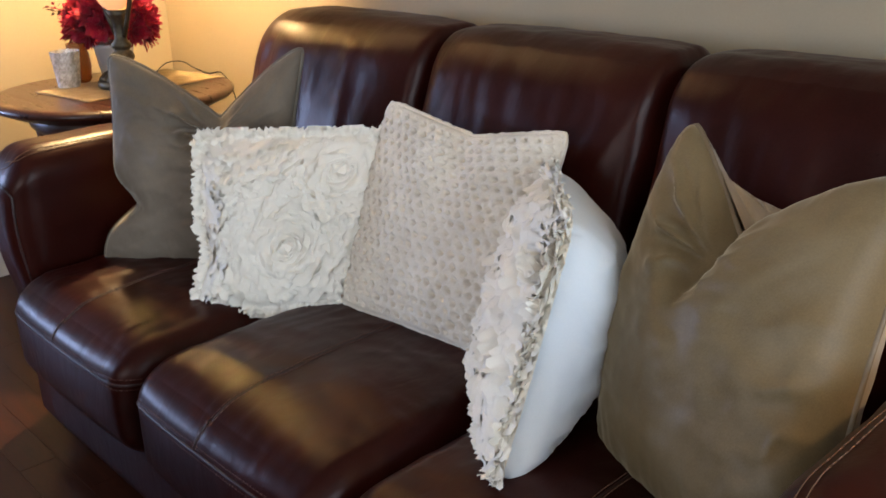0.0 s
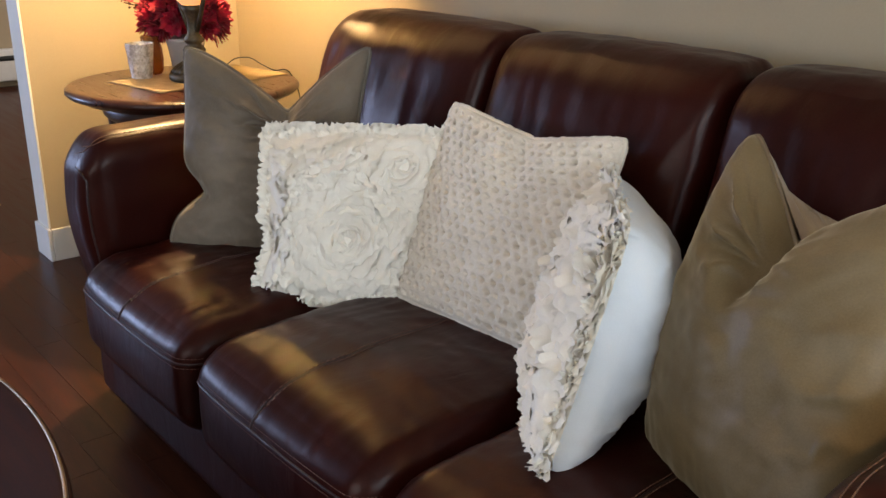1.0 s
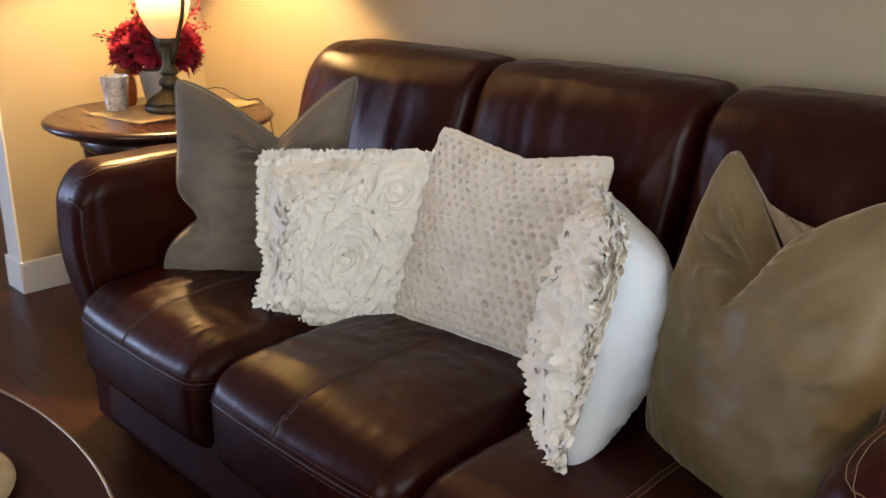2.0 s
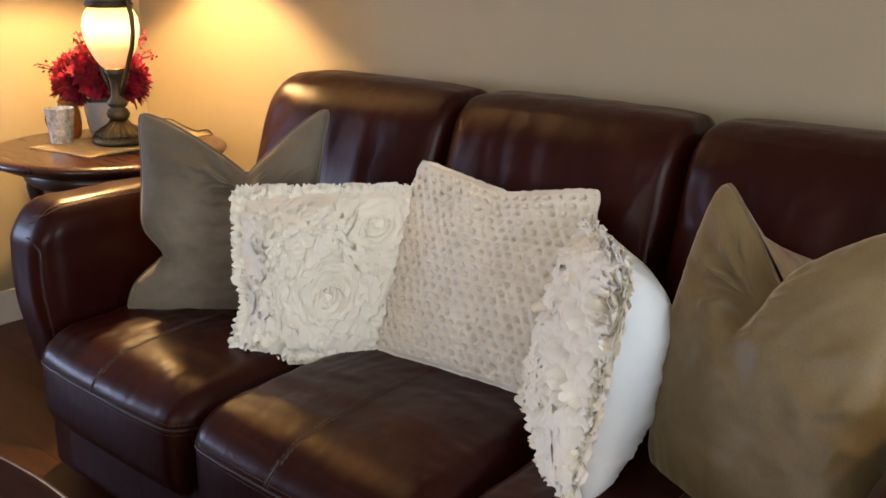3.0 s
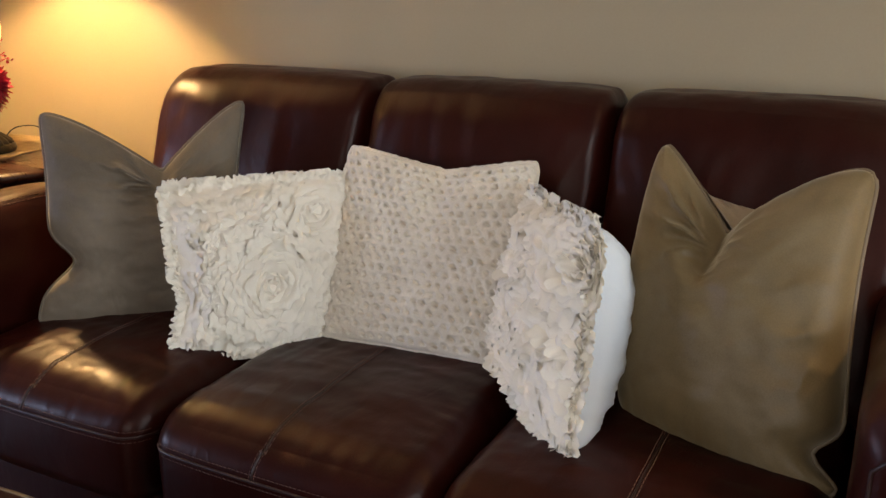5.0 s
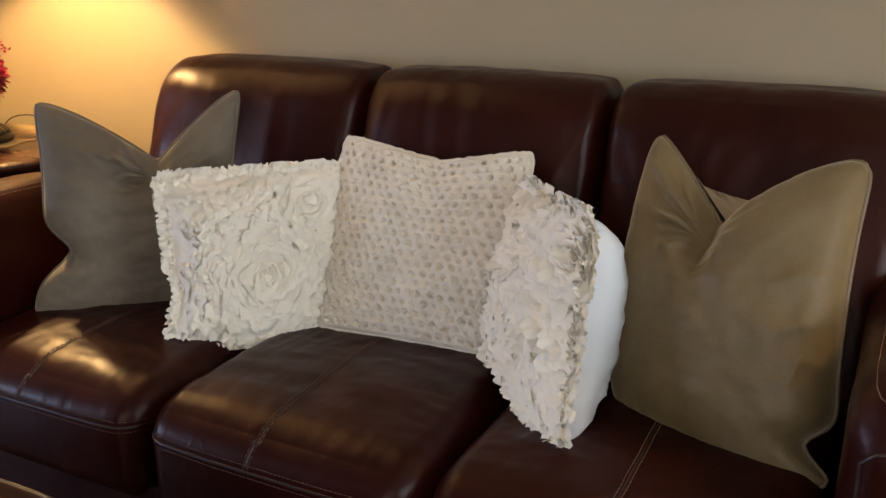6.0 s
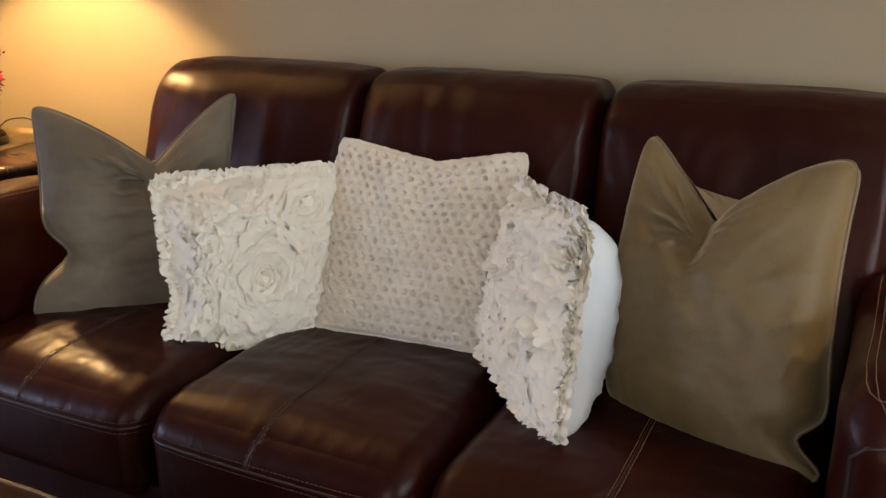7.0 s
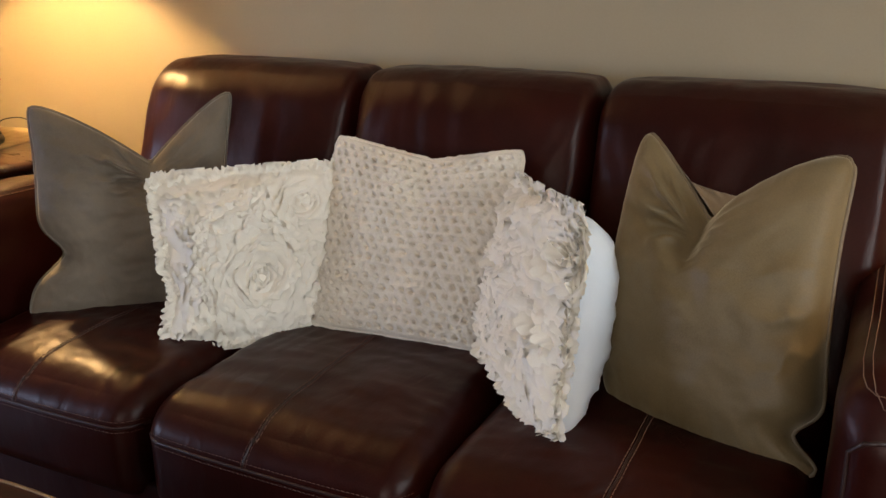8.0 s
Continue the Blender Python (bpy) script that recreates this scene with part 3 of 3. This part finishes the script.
def petals(p, roses, seed, gap=0.0125, tall=0.027, loose=0.4, corner=(), span=0.07, fringe=0):
    """Felt petals in rings round each rose, wide arcs near its heart, and a ruffle along the rim."""
    rnd = random.Random(seed)
    bm = bmesh.new()
    for k, (cx, cy, cr) in enumerate(roses):
        r = 0.006
        while r < 0.7:
            near = 1 - ease(span * cr * 0.8, span * cr * 1.6, r)
            pitch = 0.028 + 0.018 * near
            count = max(3, int(math.tau * r / pitch))
            a0 = rnd.random() * math.tau
            for s in range(count):
                wild = loose * (1 - 0.6 * near)
                ang = a0 + s * math.tau / count + rnd.uniform(-0.2, 0.2) * (0.3 + wild)
                r2 = r + rnd.uniform(-0.012, 0.012) * wild
                x, y = cx + r2 * math.cos(ang), cy + r2 * math.sin(ang)
                if abs(x) > p.hw * 0.98 or abs(y) > p.hh * 0.98:
                    continue
                if min(range(len(roses)), key=lambda i: math.hypot(x - roses[i][0], y - roses[i][1]) / roses[i][2]) != k:
                    continue
                wide = rnd.uniform(0.016, 0.032) * (1 - near) + near * min(0.032, 0.010 + r * 0.75) * rnd.uniform(0.85, 1.2)
                petal(bm, rnd, p, x, y, ang + rnd.uniform(-1.0, 1.0) * wild, wide, tall * rnd.uniform(0.65, 1.3) * (0.6 + 0.4 * min(1, r / 0.05)),
                      rnd.uniform(0.6, 1.25) * (1 - near) + near * rnd.uniform(0.75, 1.05) * min(1, 0.45 + r / 0.06), 0.5 / max(r, 0.02))
            r += gap * rnd.uniform(0.85, 1.15)
    for inset in (0.012, 0.002):
        for ax, ay, turn in ((1, 0, 0), (-1, 0, math.pi), (0, 1, math.pi / 2), (0, -1, -math.pi / 2)):
            half = p.hh if ax else p.hw
            t = -half
            while t < half:
                x = ax * (p.hw - inset) if ax else t
                y = ay * (p.hh - inset) if ay else t
                petal(bm, rnd, p, x, y, turn + rnd.uniform(-0.6, 0.6), rnd.uniform(0.010, 0.022), tall * rnd.uniform(0.45, 1.35), rnd.uniform(0.4, 1.3), 4.0)
                t += rnd.uniform(0.010, 0.018)
    # ruffles flopping over one side seam
    for k in range(fringe):
        y = p.hh * (-0.97 + 1.85 * (k + rnd.random()) / fringe)
        petal(bm, rnd, p, p.hw * rnd.uniform(0.84, 0.97), y, rnd.uniform(-1.0, 0.7), rnd.uniform(0.018, 0.032), rnd.uniform(0.030, 0.048), rnd.uniform(1.05, 1.5), 3.0, 0.034)
    # a full bloom sewn over a corner
    for cx, cy in corner:
        for r, n, lean in ((0.006, 4, 0.25), (0.016, 6, 0.45), (0.028, 8, 0.7), (0.042, 9, 0.95)):
            for i in range(n):
                ang = i * math.tau / n + r * 40 + rnd.uniform(-0.2, 0.2)
                petal(bm, rnd, p, cx + r * math.cos(ang), cy + r * math.sin(ang), ang, 0.014 + 0.5 * r, rnd.uniform(0.034, 0.054), lean + rnd.uniform(-0.15, 0.15), 0.5 / max(r, 0.02), 0.04)
    return bm


# grey velvet cushion by the far armrest
grey = Pillow((-0.548, 0.293, 0.931), (-0.222, 0.603, 0.945), (-0.520, 0.200, 0.462), 0.075, (0.10, 0.08, 0.0, -0.02), chop=0.16, chop_at=0.18, seed=2, ear=0.06, grow=1.03, crease=0.024, folds=0.006, wrinkle=0.009, vee=(1.35, 1.35))
throw_pillow(grey, "grey velvet throw pillow with piped edges, chopped at the top", velvet, lit_back, grey_pipe, n=96)

# cream rose cushion
rose = Pillow((-0.225, 0.325, 0.785), (0.115, 0.59, 0.80), (-0.130, 0.226, 0.455), 0.085, (0.07, 0.05, 0.02, -0.05), seed=5, ear=0.022, full=0.48, br=(0.125, 0.45, 0.462))
rp = throw_pillow(rose, "cream throw pillow covered in felt rose ruffles", felt, felt)
tagged(part("ruffle_layer", petals(rose, [(0.03, -0.06, 1.3), (0.115, 0.10, 0.8), (-0.10, 0.26, 1.35), (-0.32, -0.02, 1.6)], 4, tall=0.031, loose=0.75), felt, rp, "layered felt rose petals"), kind="stuff")

# tufted ivory cushion
mid = Pillow((0.090, 0.595, 0.868), (0.535, 0.632, 0.864), (0.104, 0.420, 0.470), 0.06, (0.02, 0.03, 0.05, 0.02), chop=0.03, chop_at=0.1, seed=8, wrinkle=0.003)


def tufts(a, b):
    """Rows of dimples, each under a raised loop of yarn."""
    x, y = a * mid.hw / 0.0245 + 0.3 * noise.noise(Vector((a * 3, b * 3, 2))), b * mid.hh / 0.0210
    j = math.floor(y)
    x += 0.5 * (j % 2)
    i = math.floor(x)
    fx, fy = x - i - 0.5, y - j - 0.5
    fx += 0.22 * noise.noise(Vector((i * 1.7, j * 2.3, 0)))
    fy += 0.22 * noise.noise(Vector((i * 2.1, j * 1.3, 4)))
    deep = 0.9 + 0.8 * noise.noise(Vector((i * 3.1, j * 1.9, 7)))
    pit = math.exp(-(fx / 0.20) ** 2 - ((fy + 0.35 * fx) / 0.22) ** 2) * deep
    edge = min(1, (1 - max(abs(a), abs(b))) * 14)
    return (-0.0150 * pit + 0.0020 * rough3((a, b, 1), 24)) * edge + 0.0014 * rough3((a, b, 2), 60)


ivory = throw_pillow(mid, "ivory throw pillow with an all-over tufted texture", tuft, tuft, extra=tufts, n=270)
part("tufted_edge", tube(mid.rim(90), lambda t: 0.0055 + 0.0035 * noise.noise(Vector((t * 130, 2, 0))), 8, closed=True), tuft, ivory)

# cream ruffled cushion turned on edge, plain white behind
turned = Pillow((0.530, 0.608, 0.805), (0.768, 0.352, 0.815), (0.545, 0.402, 0.520), 0.055, (0.0, -0.04, 0.03, 0.0), seed=11, br=(0.783, 0.176, 0.458), back=0.155, wrinkle=0.010, full=0.5, tip=0.09, back_full=0.42, heavy=0.12, pucker=0.010)
tp = throw_pillow(turned, "cream ruffled throw pillow with plain white cotton back", felt, cotton)
tagged(part("ruffle_layer", petals(turned, [(0.12, 0.10, 0.75), (-0.03, 0.42, 1.9)], 9, gap=0.0125, tall=0.034, loose=0.9, corner=((turned.hw * 0.84, turned.hh * 0.58),), fringe=44), felt, tp, "layered felt petals"), kind="stuff")

# olive velvet cushion
gold = Pillow((0.800, 0.596, 0.934), (1.176, 0.528, 0.922), (0.800, 0.400, 0.458), 0.125, (-0.07, 0.10, 0.0, -0.05), chop=0.16, chop_at=-0.22, seed=14, wrinkle=0.004, peek=0.6, folds=0.010, br=(1.196, 0.285, 0.445), back=0.10, grow=1.02, ear_right=0.05, ear_at=-0.80, slip=0.08, tip=0.06, vee=(1.15, 1.7))
throw_pillow(gold, "olive gold velvet throw pillow with piped edges, chopped at the top", olive, lit_back, olive_pipe, n=96)

# ---- end table ----
TC = (-1.275, 0.62, 0.0)
table = thing("end_table", TC, "round cherry-stained wooden end table with dark pedestal", "table")
part("tabletop", lathe([(0.0, 0.72), (0.345, 0.72), (0.362, 0.717), (0.37, 0.709), (0.37, 0.701), (0.36, 0.692), (0.335, 0.688), (0.325, 0.676), (0.30, 0.668), (0.0, 0.668)], TC, 72), table_wood, table)
part("apron", lathe([(0.0, 0.667), (0.27, 0.667), (0.262, 0.63), (0.245, 0.615), (0.0, 0.615)], TC, 56), dark_wood, table)
for k in range(4):
    a = k * math.pi / 2 + 0.75
    dx, dy = math.cos(a), math.sin(a)
    pts = [(TC[0] + dx * r, TC[1] + dy * r, z) for r, z in ((0.235, 0.64), (0.25, 0.58), (0.24, 0.50), (0.205, 0.38), (0.185, 0.26), (0.20, 0.14), (0.24, 0.05), (0.275, 0.012))]
    part("leg", tube(pts, lambda t: 0.034 - 0.016 * math.sin(math.pi * min(1, t * 1.1)) , 10), dark_wood, table)
part("shelf", lathe([(0.0, 0.235), (0.19, 0.235), (0.196, 0.225), (0.19, 0.215), (0.0, 0.215)], TC, 40), table_wood, table)


# runner across the table
def runner_point(i, j):
    along, across = (i - 0.5) * 0.50, (j - 0.5) * 0.29
    c, s = math.cos(1.73), math.sin(1.73)
    return (-1.295 + along * c - across * s, 0.69 + along * s + across * c, 0.7235 + 0.002 * rough3((i, j, 0), 4))


run = thing("table_runner", (-1.30, 0.62, 0.72), "tan woven table runner under the lamp", "table runner")
rb = sheet(30, 12, runner_point)
top = bmesh.ops.extrude_face_region(rb, geom=rb.faces[:])
bmesh.ops.translate(rb, verts=[g for g in top["geom"] if isinstance(g, bmesh.types.BMVert)], vec=(0, 0, -0.0025))
part("cloth", rb, burlap, run)

# ---- lamp ----
lamp = thing("table_lamp", LAMP, "lit bronze table lamp with a cream glass bowl", "lamp")
part("base_plate", lathe([(0.0, 0.005), (0.084, 0.005), (0.088, 0.012), (0.086, 0.024), (0.078, 0.03), (0.0, 0.03)], LAMP, 48), bronze, lamp)
part("fluted_foot", lathe([(0.079, 0.029), (0.074, 0.04), (0.058, 0.052), (0.036, 0.066), (0.026, 0.08), (0.0, 0.08)], LAMP, 96, 22, 0.045), bronze, lamp)
part("stem", lathe([(0.0, 0.078), (0.024, 0.078), (0.034, 0.088), (0.037, 0.1), (0.03, 0.112), (0.022, 0.118), (0.03, 0.126), (0.032, 0.136), (0.02, 0.15), (0.017, 0.17), (0.019, 0.2), (0.026, 0.222), (0.036, 0.242), (0.0, 0.242)], LAMP, 36), bronze, lamp)
bowl = part("glass_bowl", lathe([(0.030, 0.243), (0.044, 0.256), (0.060, 0.28), (0.074, 0.31), (0.083, 0.345), (0.0855, 0.375), (0.082, 0.402), (0.074, 0.42), (0.064, 0.431)], LAMP, 48, caps=False), bowl_glass, lamp, "glowing cream glass bowl")
part("collar", lathe([(0.064, 0.431), (0.072, 0.433), (0.074, 0.443), (0.068, 0.448), (0.068, 0.462), (0.076, 0.468), (0.08, 0.484), (0.074, 0.492), (0.0, 0.492)], LAMP, 40), bronze, lamp)
part("scalloped_rim", lathe([(0.05, 0.493), (0.084, 0.497), (0.096, 0.501), (0.098, 0.505), (0.07, 0.509), (0.03, 0.516), (0.0, 0.518)], LAMP, 96, 12, 0.05), ceramic, lamp, "cream scalloped rim")
part("neck", lathe([(0.0, 0.516), (0.014, 0.516), (0.011, 0.6), (0.011, 0.82), (0.0, 0.82)], LAMP, 16), bronze, lamp)
part("shade", lathe([(0.215, 0.700), (0.12, 0.99), (0.117, 0.99), (0.212, 0.699), (0.215, 0.700)], LAMP, 56, caps=False), shade_cloth, lamp, "conical cloth shade")
for s in (-1, 1):
    d = Vector((0.97, 0.22, 0)) * s
    pts = [Vector(LAMP) + d * r + Vector((0, 0, z)) for r, z in ((0.02, 0.16), (0.045, 0.215), (0.062, 0.26), (0.083, 0.31), (0.0935, 0.36), (0.092, 0.41), (0.078, 0.455), (0.06, 0.475))]
    part("strap", tube(pts, 0.0075, 8), bronze, lamp)

# Copies of table and lamp out of view, added round that bulb.
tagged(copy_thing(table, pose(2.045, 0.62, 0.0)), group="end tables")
tagged(copy_thing(lamp, pose(*UNSEEN_LAMP)), group="table lamps")
tagged(table, group="end tables")
tagged(lamp, group="table lamps")

# ---- candle holder, small jar, flowers ----
CH = (-1.40, 0.53, 0.7245)
votive = thing("candle_holder", CH, "silver mercury glass votive candle holder", "candle holder")
part("cup", sheet(84, 30, lambda i, j: (CH[0] + (0.033 + 0.0115 * j) * (1 + 0.05 * math.cos(42 * math.pi * i) * math.cos(j * 34)) * math.cos(math.tau * i), CH[1] + (0.033 + 0.0115 * j) * (1 + 0.05 * math.cos(42 * math.pi * i) * math.cos(j * 34)) * math.sin(math.tau * i), CH[2] + 0.112 * j), close_u=True), silver, votive)
part("cup_bottom", lathe([(0.0, 0.0), (0.033, 0.0), (0.033, 0.004), (0.0, 0.004)], CH, 30), silver, votive)
part("candle", lathe([(0.0, 0.011), (0.029, 0.011), (0.031, 0.045), (0.0, 0.047)], CH, 24), ceramic, votive, "white wax candle")
JR = (-1.475, 0.60, 0.7215)
jar = thing("amber_jar", JR, "small dark amber glass jar behind the candle holder", "jar")
part("jar_body", lathe([(0.0, 0.0), (0.03, 0.0), (0.036, 0.01), (0.04, 0.05), (0.037, 0.09), (0.03, 0.11), (0.032, 0.125), (0.0, 0.125)], JR, 32), amber, jar)
part("jar_handle", tube([(JR[0] - 0.028 - 0.03 * math.sin(t), JR[1] - 0.028 - 0.02 * math.sin(t), JR[2] + 0.06 + 0.04 * math.cos(t)) for t in [i * math.pi / 10 for i in range(11)]], 0.006, 8), amber, jar)

FP = (-1.49, 0.735, 0.721)
flowers = thing("flower_arrangement", FP, "red artificial flowers in a white ceramic pot", "flowers")
part("pot", lathe([(0.0, 0.0), (0.045, 0.0), (0.05, 0.006), (0.066, 0.10), (0.07, 0.112), (0.064, 0.112), (0.058, 0.09), (0.0, 0.09)], FP, 40), ceramic, flowers, "white ceramic pot")


def bloom(rnd, centre, axis, size):
    bm = bmesh.new()
    axis = axis.normalized()
    a = axis.orthogonal().normalized()
    b = axis.cross(a)
    for ring, (count, tilt, ln) in enumerate(((8, 0.2, 0.5), (13, 0.5, 0.75), (17, 0.8, 0.9), (20, 1.1, 1.0), (20, 1.4, 1.0), (16, 1.7, 0.9))):
        for k in range(count):
            t = k * math.tau / count + ring * 0.4 + rnd.uniform(-0.15, 0.15)
            ti = tilt + rnd.uniform(-0.15, 0.15)
            out = (a * math.cos(t) + b * math.sin(t)) * math.sin(ti) + axis * math.cos(ti)
            side = axis.cross(out).normalized()
            up = out.cross(side)
            s, w = size * ln * rnd.uniform(0.8, 1.15), size * 0.125
            pts = [(0.1, 0.3), (0.45, 1.0), (0.8, 0.9), (1.0, 0.15)]
            l = [bm.verts.new(centre + out * s * h - side * w * q + up * s * 0.16 * h * h) for h, q in pts]
            m = [bm.verts.new(centre + out * s * (h + 0.02) - up * w * 0.25 + up * s * 0.16 * h * h) for h, q in pts]
            r = [bm.verts.new(centre + out * s * h + side * w * q + up * s * 0.16 * h * h) for h, q in pts]
            for i in range(3):
                bm.faces.new((l[i], m[i], m[i + 1], l[i + 1]))
                bm.faces.new((m[i], r[i], r[i + 1], m[i + 1]))
    return bm


rnd = random.Random(21)
heart = Vector((FP[0] + 0.0, FP[1] - 0.0, FP[2] + 0.16))
for k in range(26):
    z = 1 - (k + 0.5) / 26 * 1.45
    t = k * 2.399963
    q = math.sqrt(max(0, 1 - z * z))
    d = Vector((math.cos(t) * q, math.sin(t) * q, z))
    c = heart + Vector((d.x * 0.132, d.y * 0.105, d.z * 0.085)) + Vector((0, 0, 0.02))
    part("bloom", bloom(rnd, c, d + Vector((0, 0, 0.15)), rnd.uniform(0.05, 0.068)), red_petal, flowers)
for k in range(14):
    t = rnd.random() * math.tau
    d = Vector((math.cos(t), math.sin(t), rnd.uniform(0.2, 1.4))).normalized()
    a, b = heart + d * 0.10, heart + d * rnd.uniform(0.19, 0.235) + Vector((0, 0, 0.02))
    bm = tube((a, (a + b) / 2 + Vector((0, 0, 0.01)), b), 0.0018, 5)
    for i in range(9):
        p = a.lerp(b, 0.35 + 0.65 * i / 8) + Vector((rnd.uniform(-1, 1), rnd.uniform(-1, 1), rnd.uniform(-1, 1))) * 0.012
        o = Vector((rnd.uniform(-1, 1), rnd.uniform(-1, 1), rnd.uniform(-1, 1))).normalized()
        s = o.orthogonal().normalized()
        vs = [bm.verts.new(p + o * x * 0.013 + s * y * 0.006 + o.cross(s) * zz * 0.003) for x, y, zz in ((0, -0.4, 0), (0.5, -1, 1), (1, 0, 0), (0.5, 1, 1), (0, 0.4, 0))]
        bm.faces.new(vs)
    part("sprig", bm, red_petal if k % 3 else leaf_brown, flowers)

# lamp cord lying over the table
cord = thing("lamp_cord", (-1.2, 0.9, 0.72), "thin black lamp cord on the table", "cord")
part("wire", tube(glide([(-1.27, 0.755, 0.7275), (-1.34, 0.80, 0.728), (-1.40, 0.84, 0.738), (-1.405, 0.88, 0.757), (-1.36, 0.91, 0.762), (-1.31, 0.925, 0.745), (-1.28, 0.96, 0.724), (-1.265, 1.01, 0.715), (-1.26, 1.05, 0.6), (-1.26, 1.06, 0.3), (-1.26, 1.07, 0.05)]), 0.0021, 6), cord_black, cord)

# ---- coffee table ----
CT = (0.13, -0.757, 0.0)


def oval(profile, at, rx, ry, seg=96):
    bm = bmesh.new()
    rows = [[bm.verts.new((at[0] + (rx + o) * math.cos(k * math.tau / seg), at[1] + (ry + o) * math.sin(k * math.tau / seg), z)) for k in range(seg)] for o, z in profile]
    for a, b in zip(rows, rows[1:]):
        for k in range(seg):
            bm.faces.new((a[k], a[(k + 1) % seg], b[(k + 1) % seg], b[k]))
    bm.faces.new(rows[0])
    bm.faces.new(rows[-1])
    return bm


coffee = thing("coffee_table", CT, "oval dark cherry wood coffee table with a rimmed edge", "table")
part("tabletop", oval([(-0.02, 0.481), (-0.016, 0.484), (-0.006, 0.484), (0.0, 0.478), (0.002, 0.468), (-0.004, 0.456), (-0.03, 0.445)], CT, 0.66, 0.42), coffee_wood, coffee)
part("rim", tube([(CT[0] + 0.653 * math.cos(k * math.tau / 96), CT[1] + 0.413 * math.sin(k * math.tau / 96), 0.483) for k in range(96)], 0.0034, 6, closed=True), metal_rim, coffee, "lighter worn rim")
part("apron", oval([(-0.06, 0.444), (-0.06, 0.39), (-0.065, 0.385)], CT, 0.66, 0.42), dark_wood, coffee)
for sx in (-1, 1):
    for sy in (-1, 1):
        x, y = CT[0] + sx * 0.40, CT[1] + sy * 0.24
        part("leg", lathe([(0.018, 0), (0.022, 0.02), (0.017, 0.05), (0.028, 0.2), (0.036, 0.34), (0.036, 0.386)], (x, y, 0), 20), dark_wood, coffee)

mat_rug = thing("floor_mat", (-2.63, 0.0, 0.0), "tan woven floor mat in the adjoining room", "mat")
mb = soft_box((-0.25, -0.25, 0.0), (0.25, 0.25, 0.012), 0.005, 8)
bmesh.ops.transform(mb, matrix=pose(-2.63, 0.0, 0.001, 0, 0, 52), verts=mb.verts)
part("mat_body", mb, burlap, mat_rug)
placemat = thing("placemat", (0.17, -0.61, 0.485), "round tan woven placemat on the coffee table", "placemat")
part("weave", lathe([(0.0, 0.0), (0.16, 0.0), (0.165, 0.003), (0.16, 0.006), (0.15, 0.005), (0.0, 0.005)], (0.17, -0.61, 0.4855), 56), burlap, placemat)

# ---- floor planks ----
floor_ob = bpy.data.objects["floor"]
rnd = random.Random(5)
y = -1.35
while y < 0.6:
    x = -4.58 + rnd.uniform(0, 0.7)
    edges = [-4.59]
    while x < 1.0:
        edges.append(x)
        x += rnd.choice((0.8, 1.0, 1.2))
    edges.append(1.1)
    for a, b in zip(edges, edges[1:]):
        if b - a < 0.05:
            continue
        me = bpy.data.meshes.new("plank")
        bm = box(0.0004, b - a - 0.0004, 0.0003, 0.0897, -0.011, 0.0, bevel=0.0004)
        bm.to_mesh(me)
        bm.free()
        me.materials.append(floor_mat)
        ob = new("plank", me)
        ob.location = (a, y, 0)
        ob.parent = floor_ob
    y += 0.09
rest = bmesh.new()
for a, b, c, d in ((-5.75, 4.2, -4.3, -1.351), (1.102, 4.2, -1.351, y), (-5.75, 4.2, y, 1.3), (-5.75, -4.591, -1.351, y)):
    box(a, b, c, d, -0.011, -0.001, rest)
tagged(part("planks_beyond", rest, floor_mat, floor_ob, smooth=False), kind="stuff")
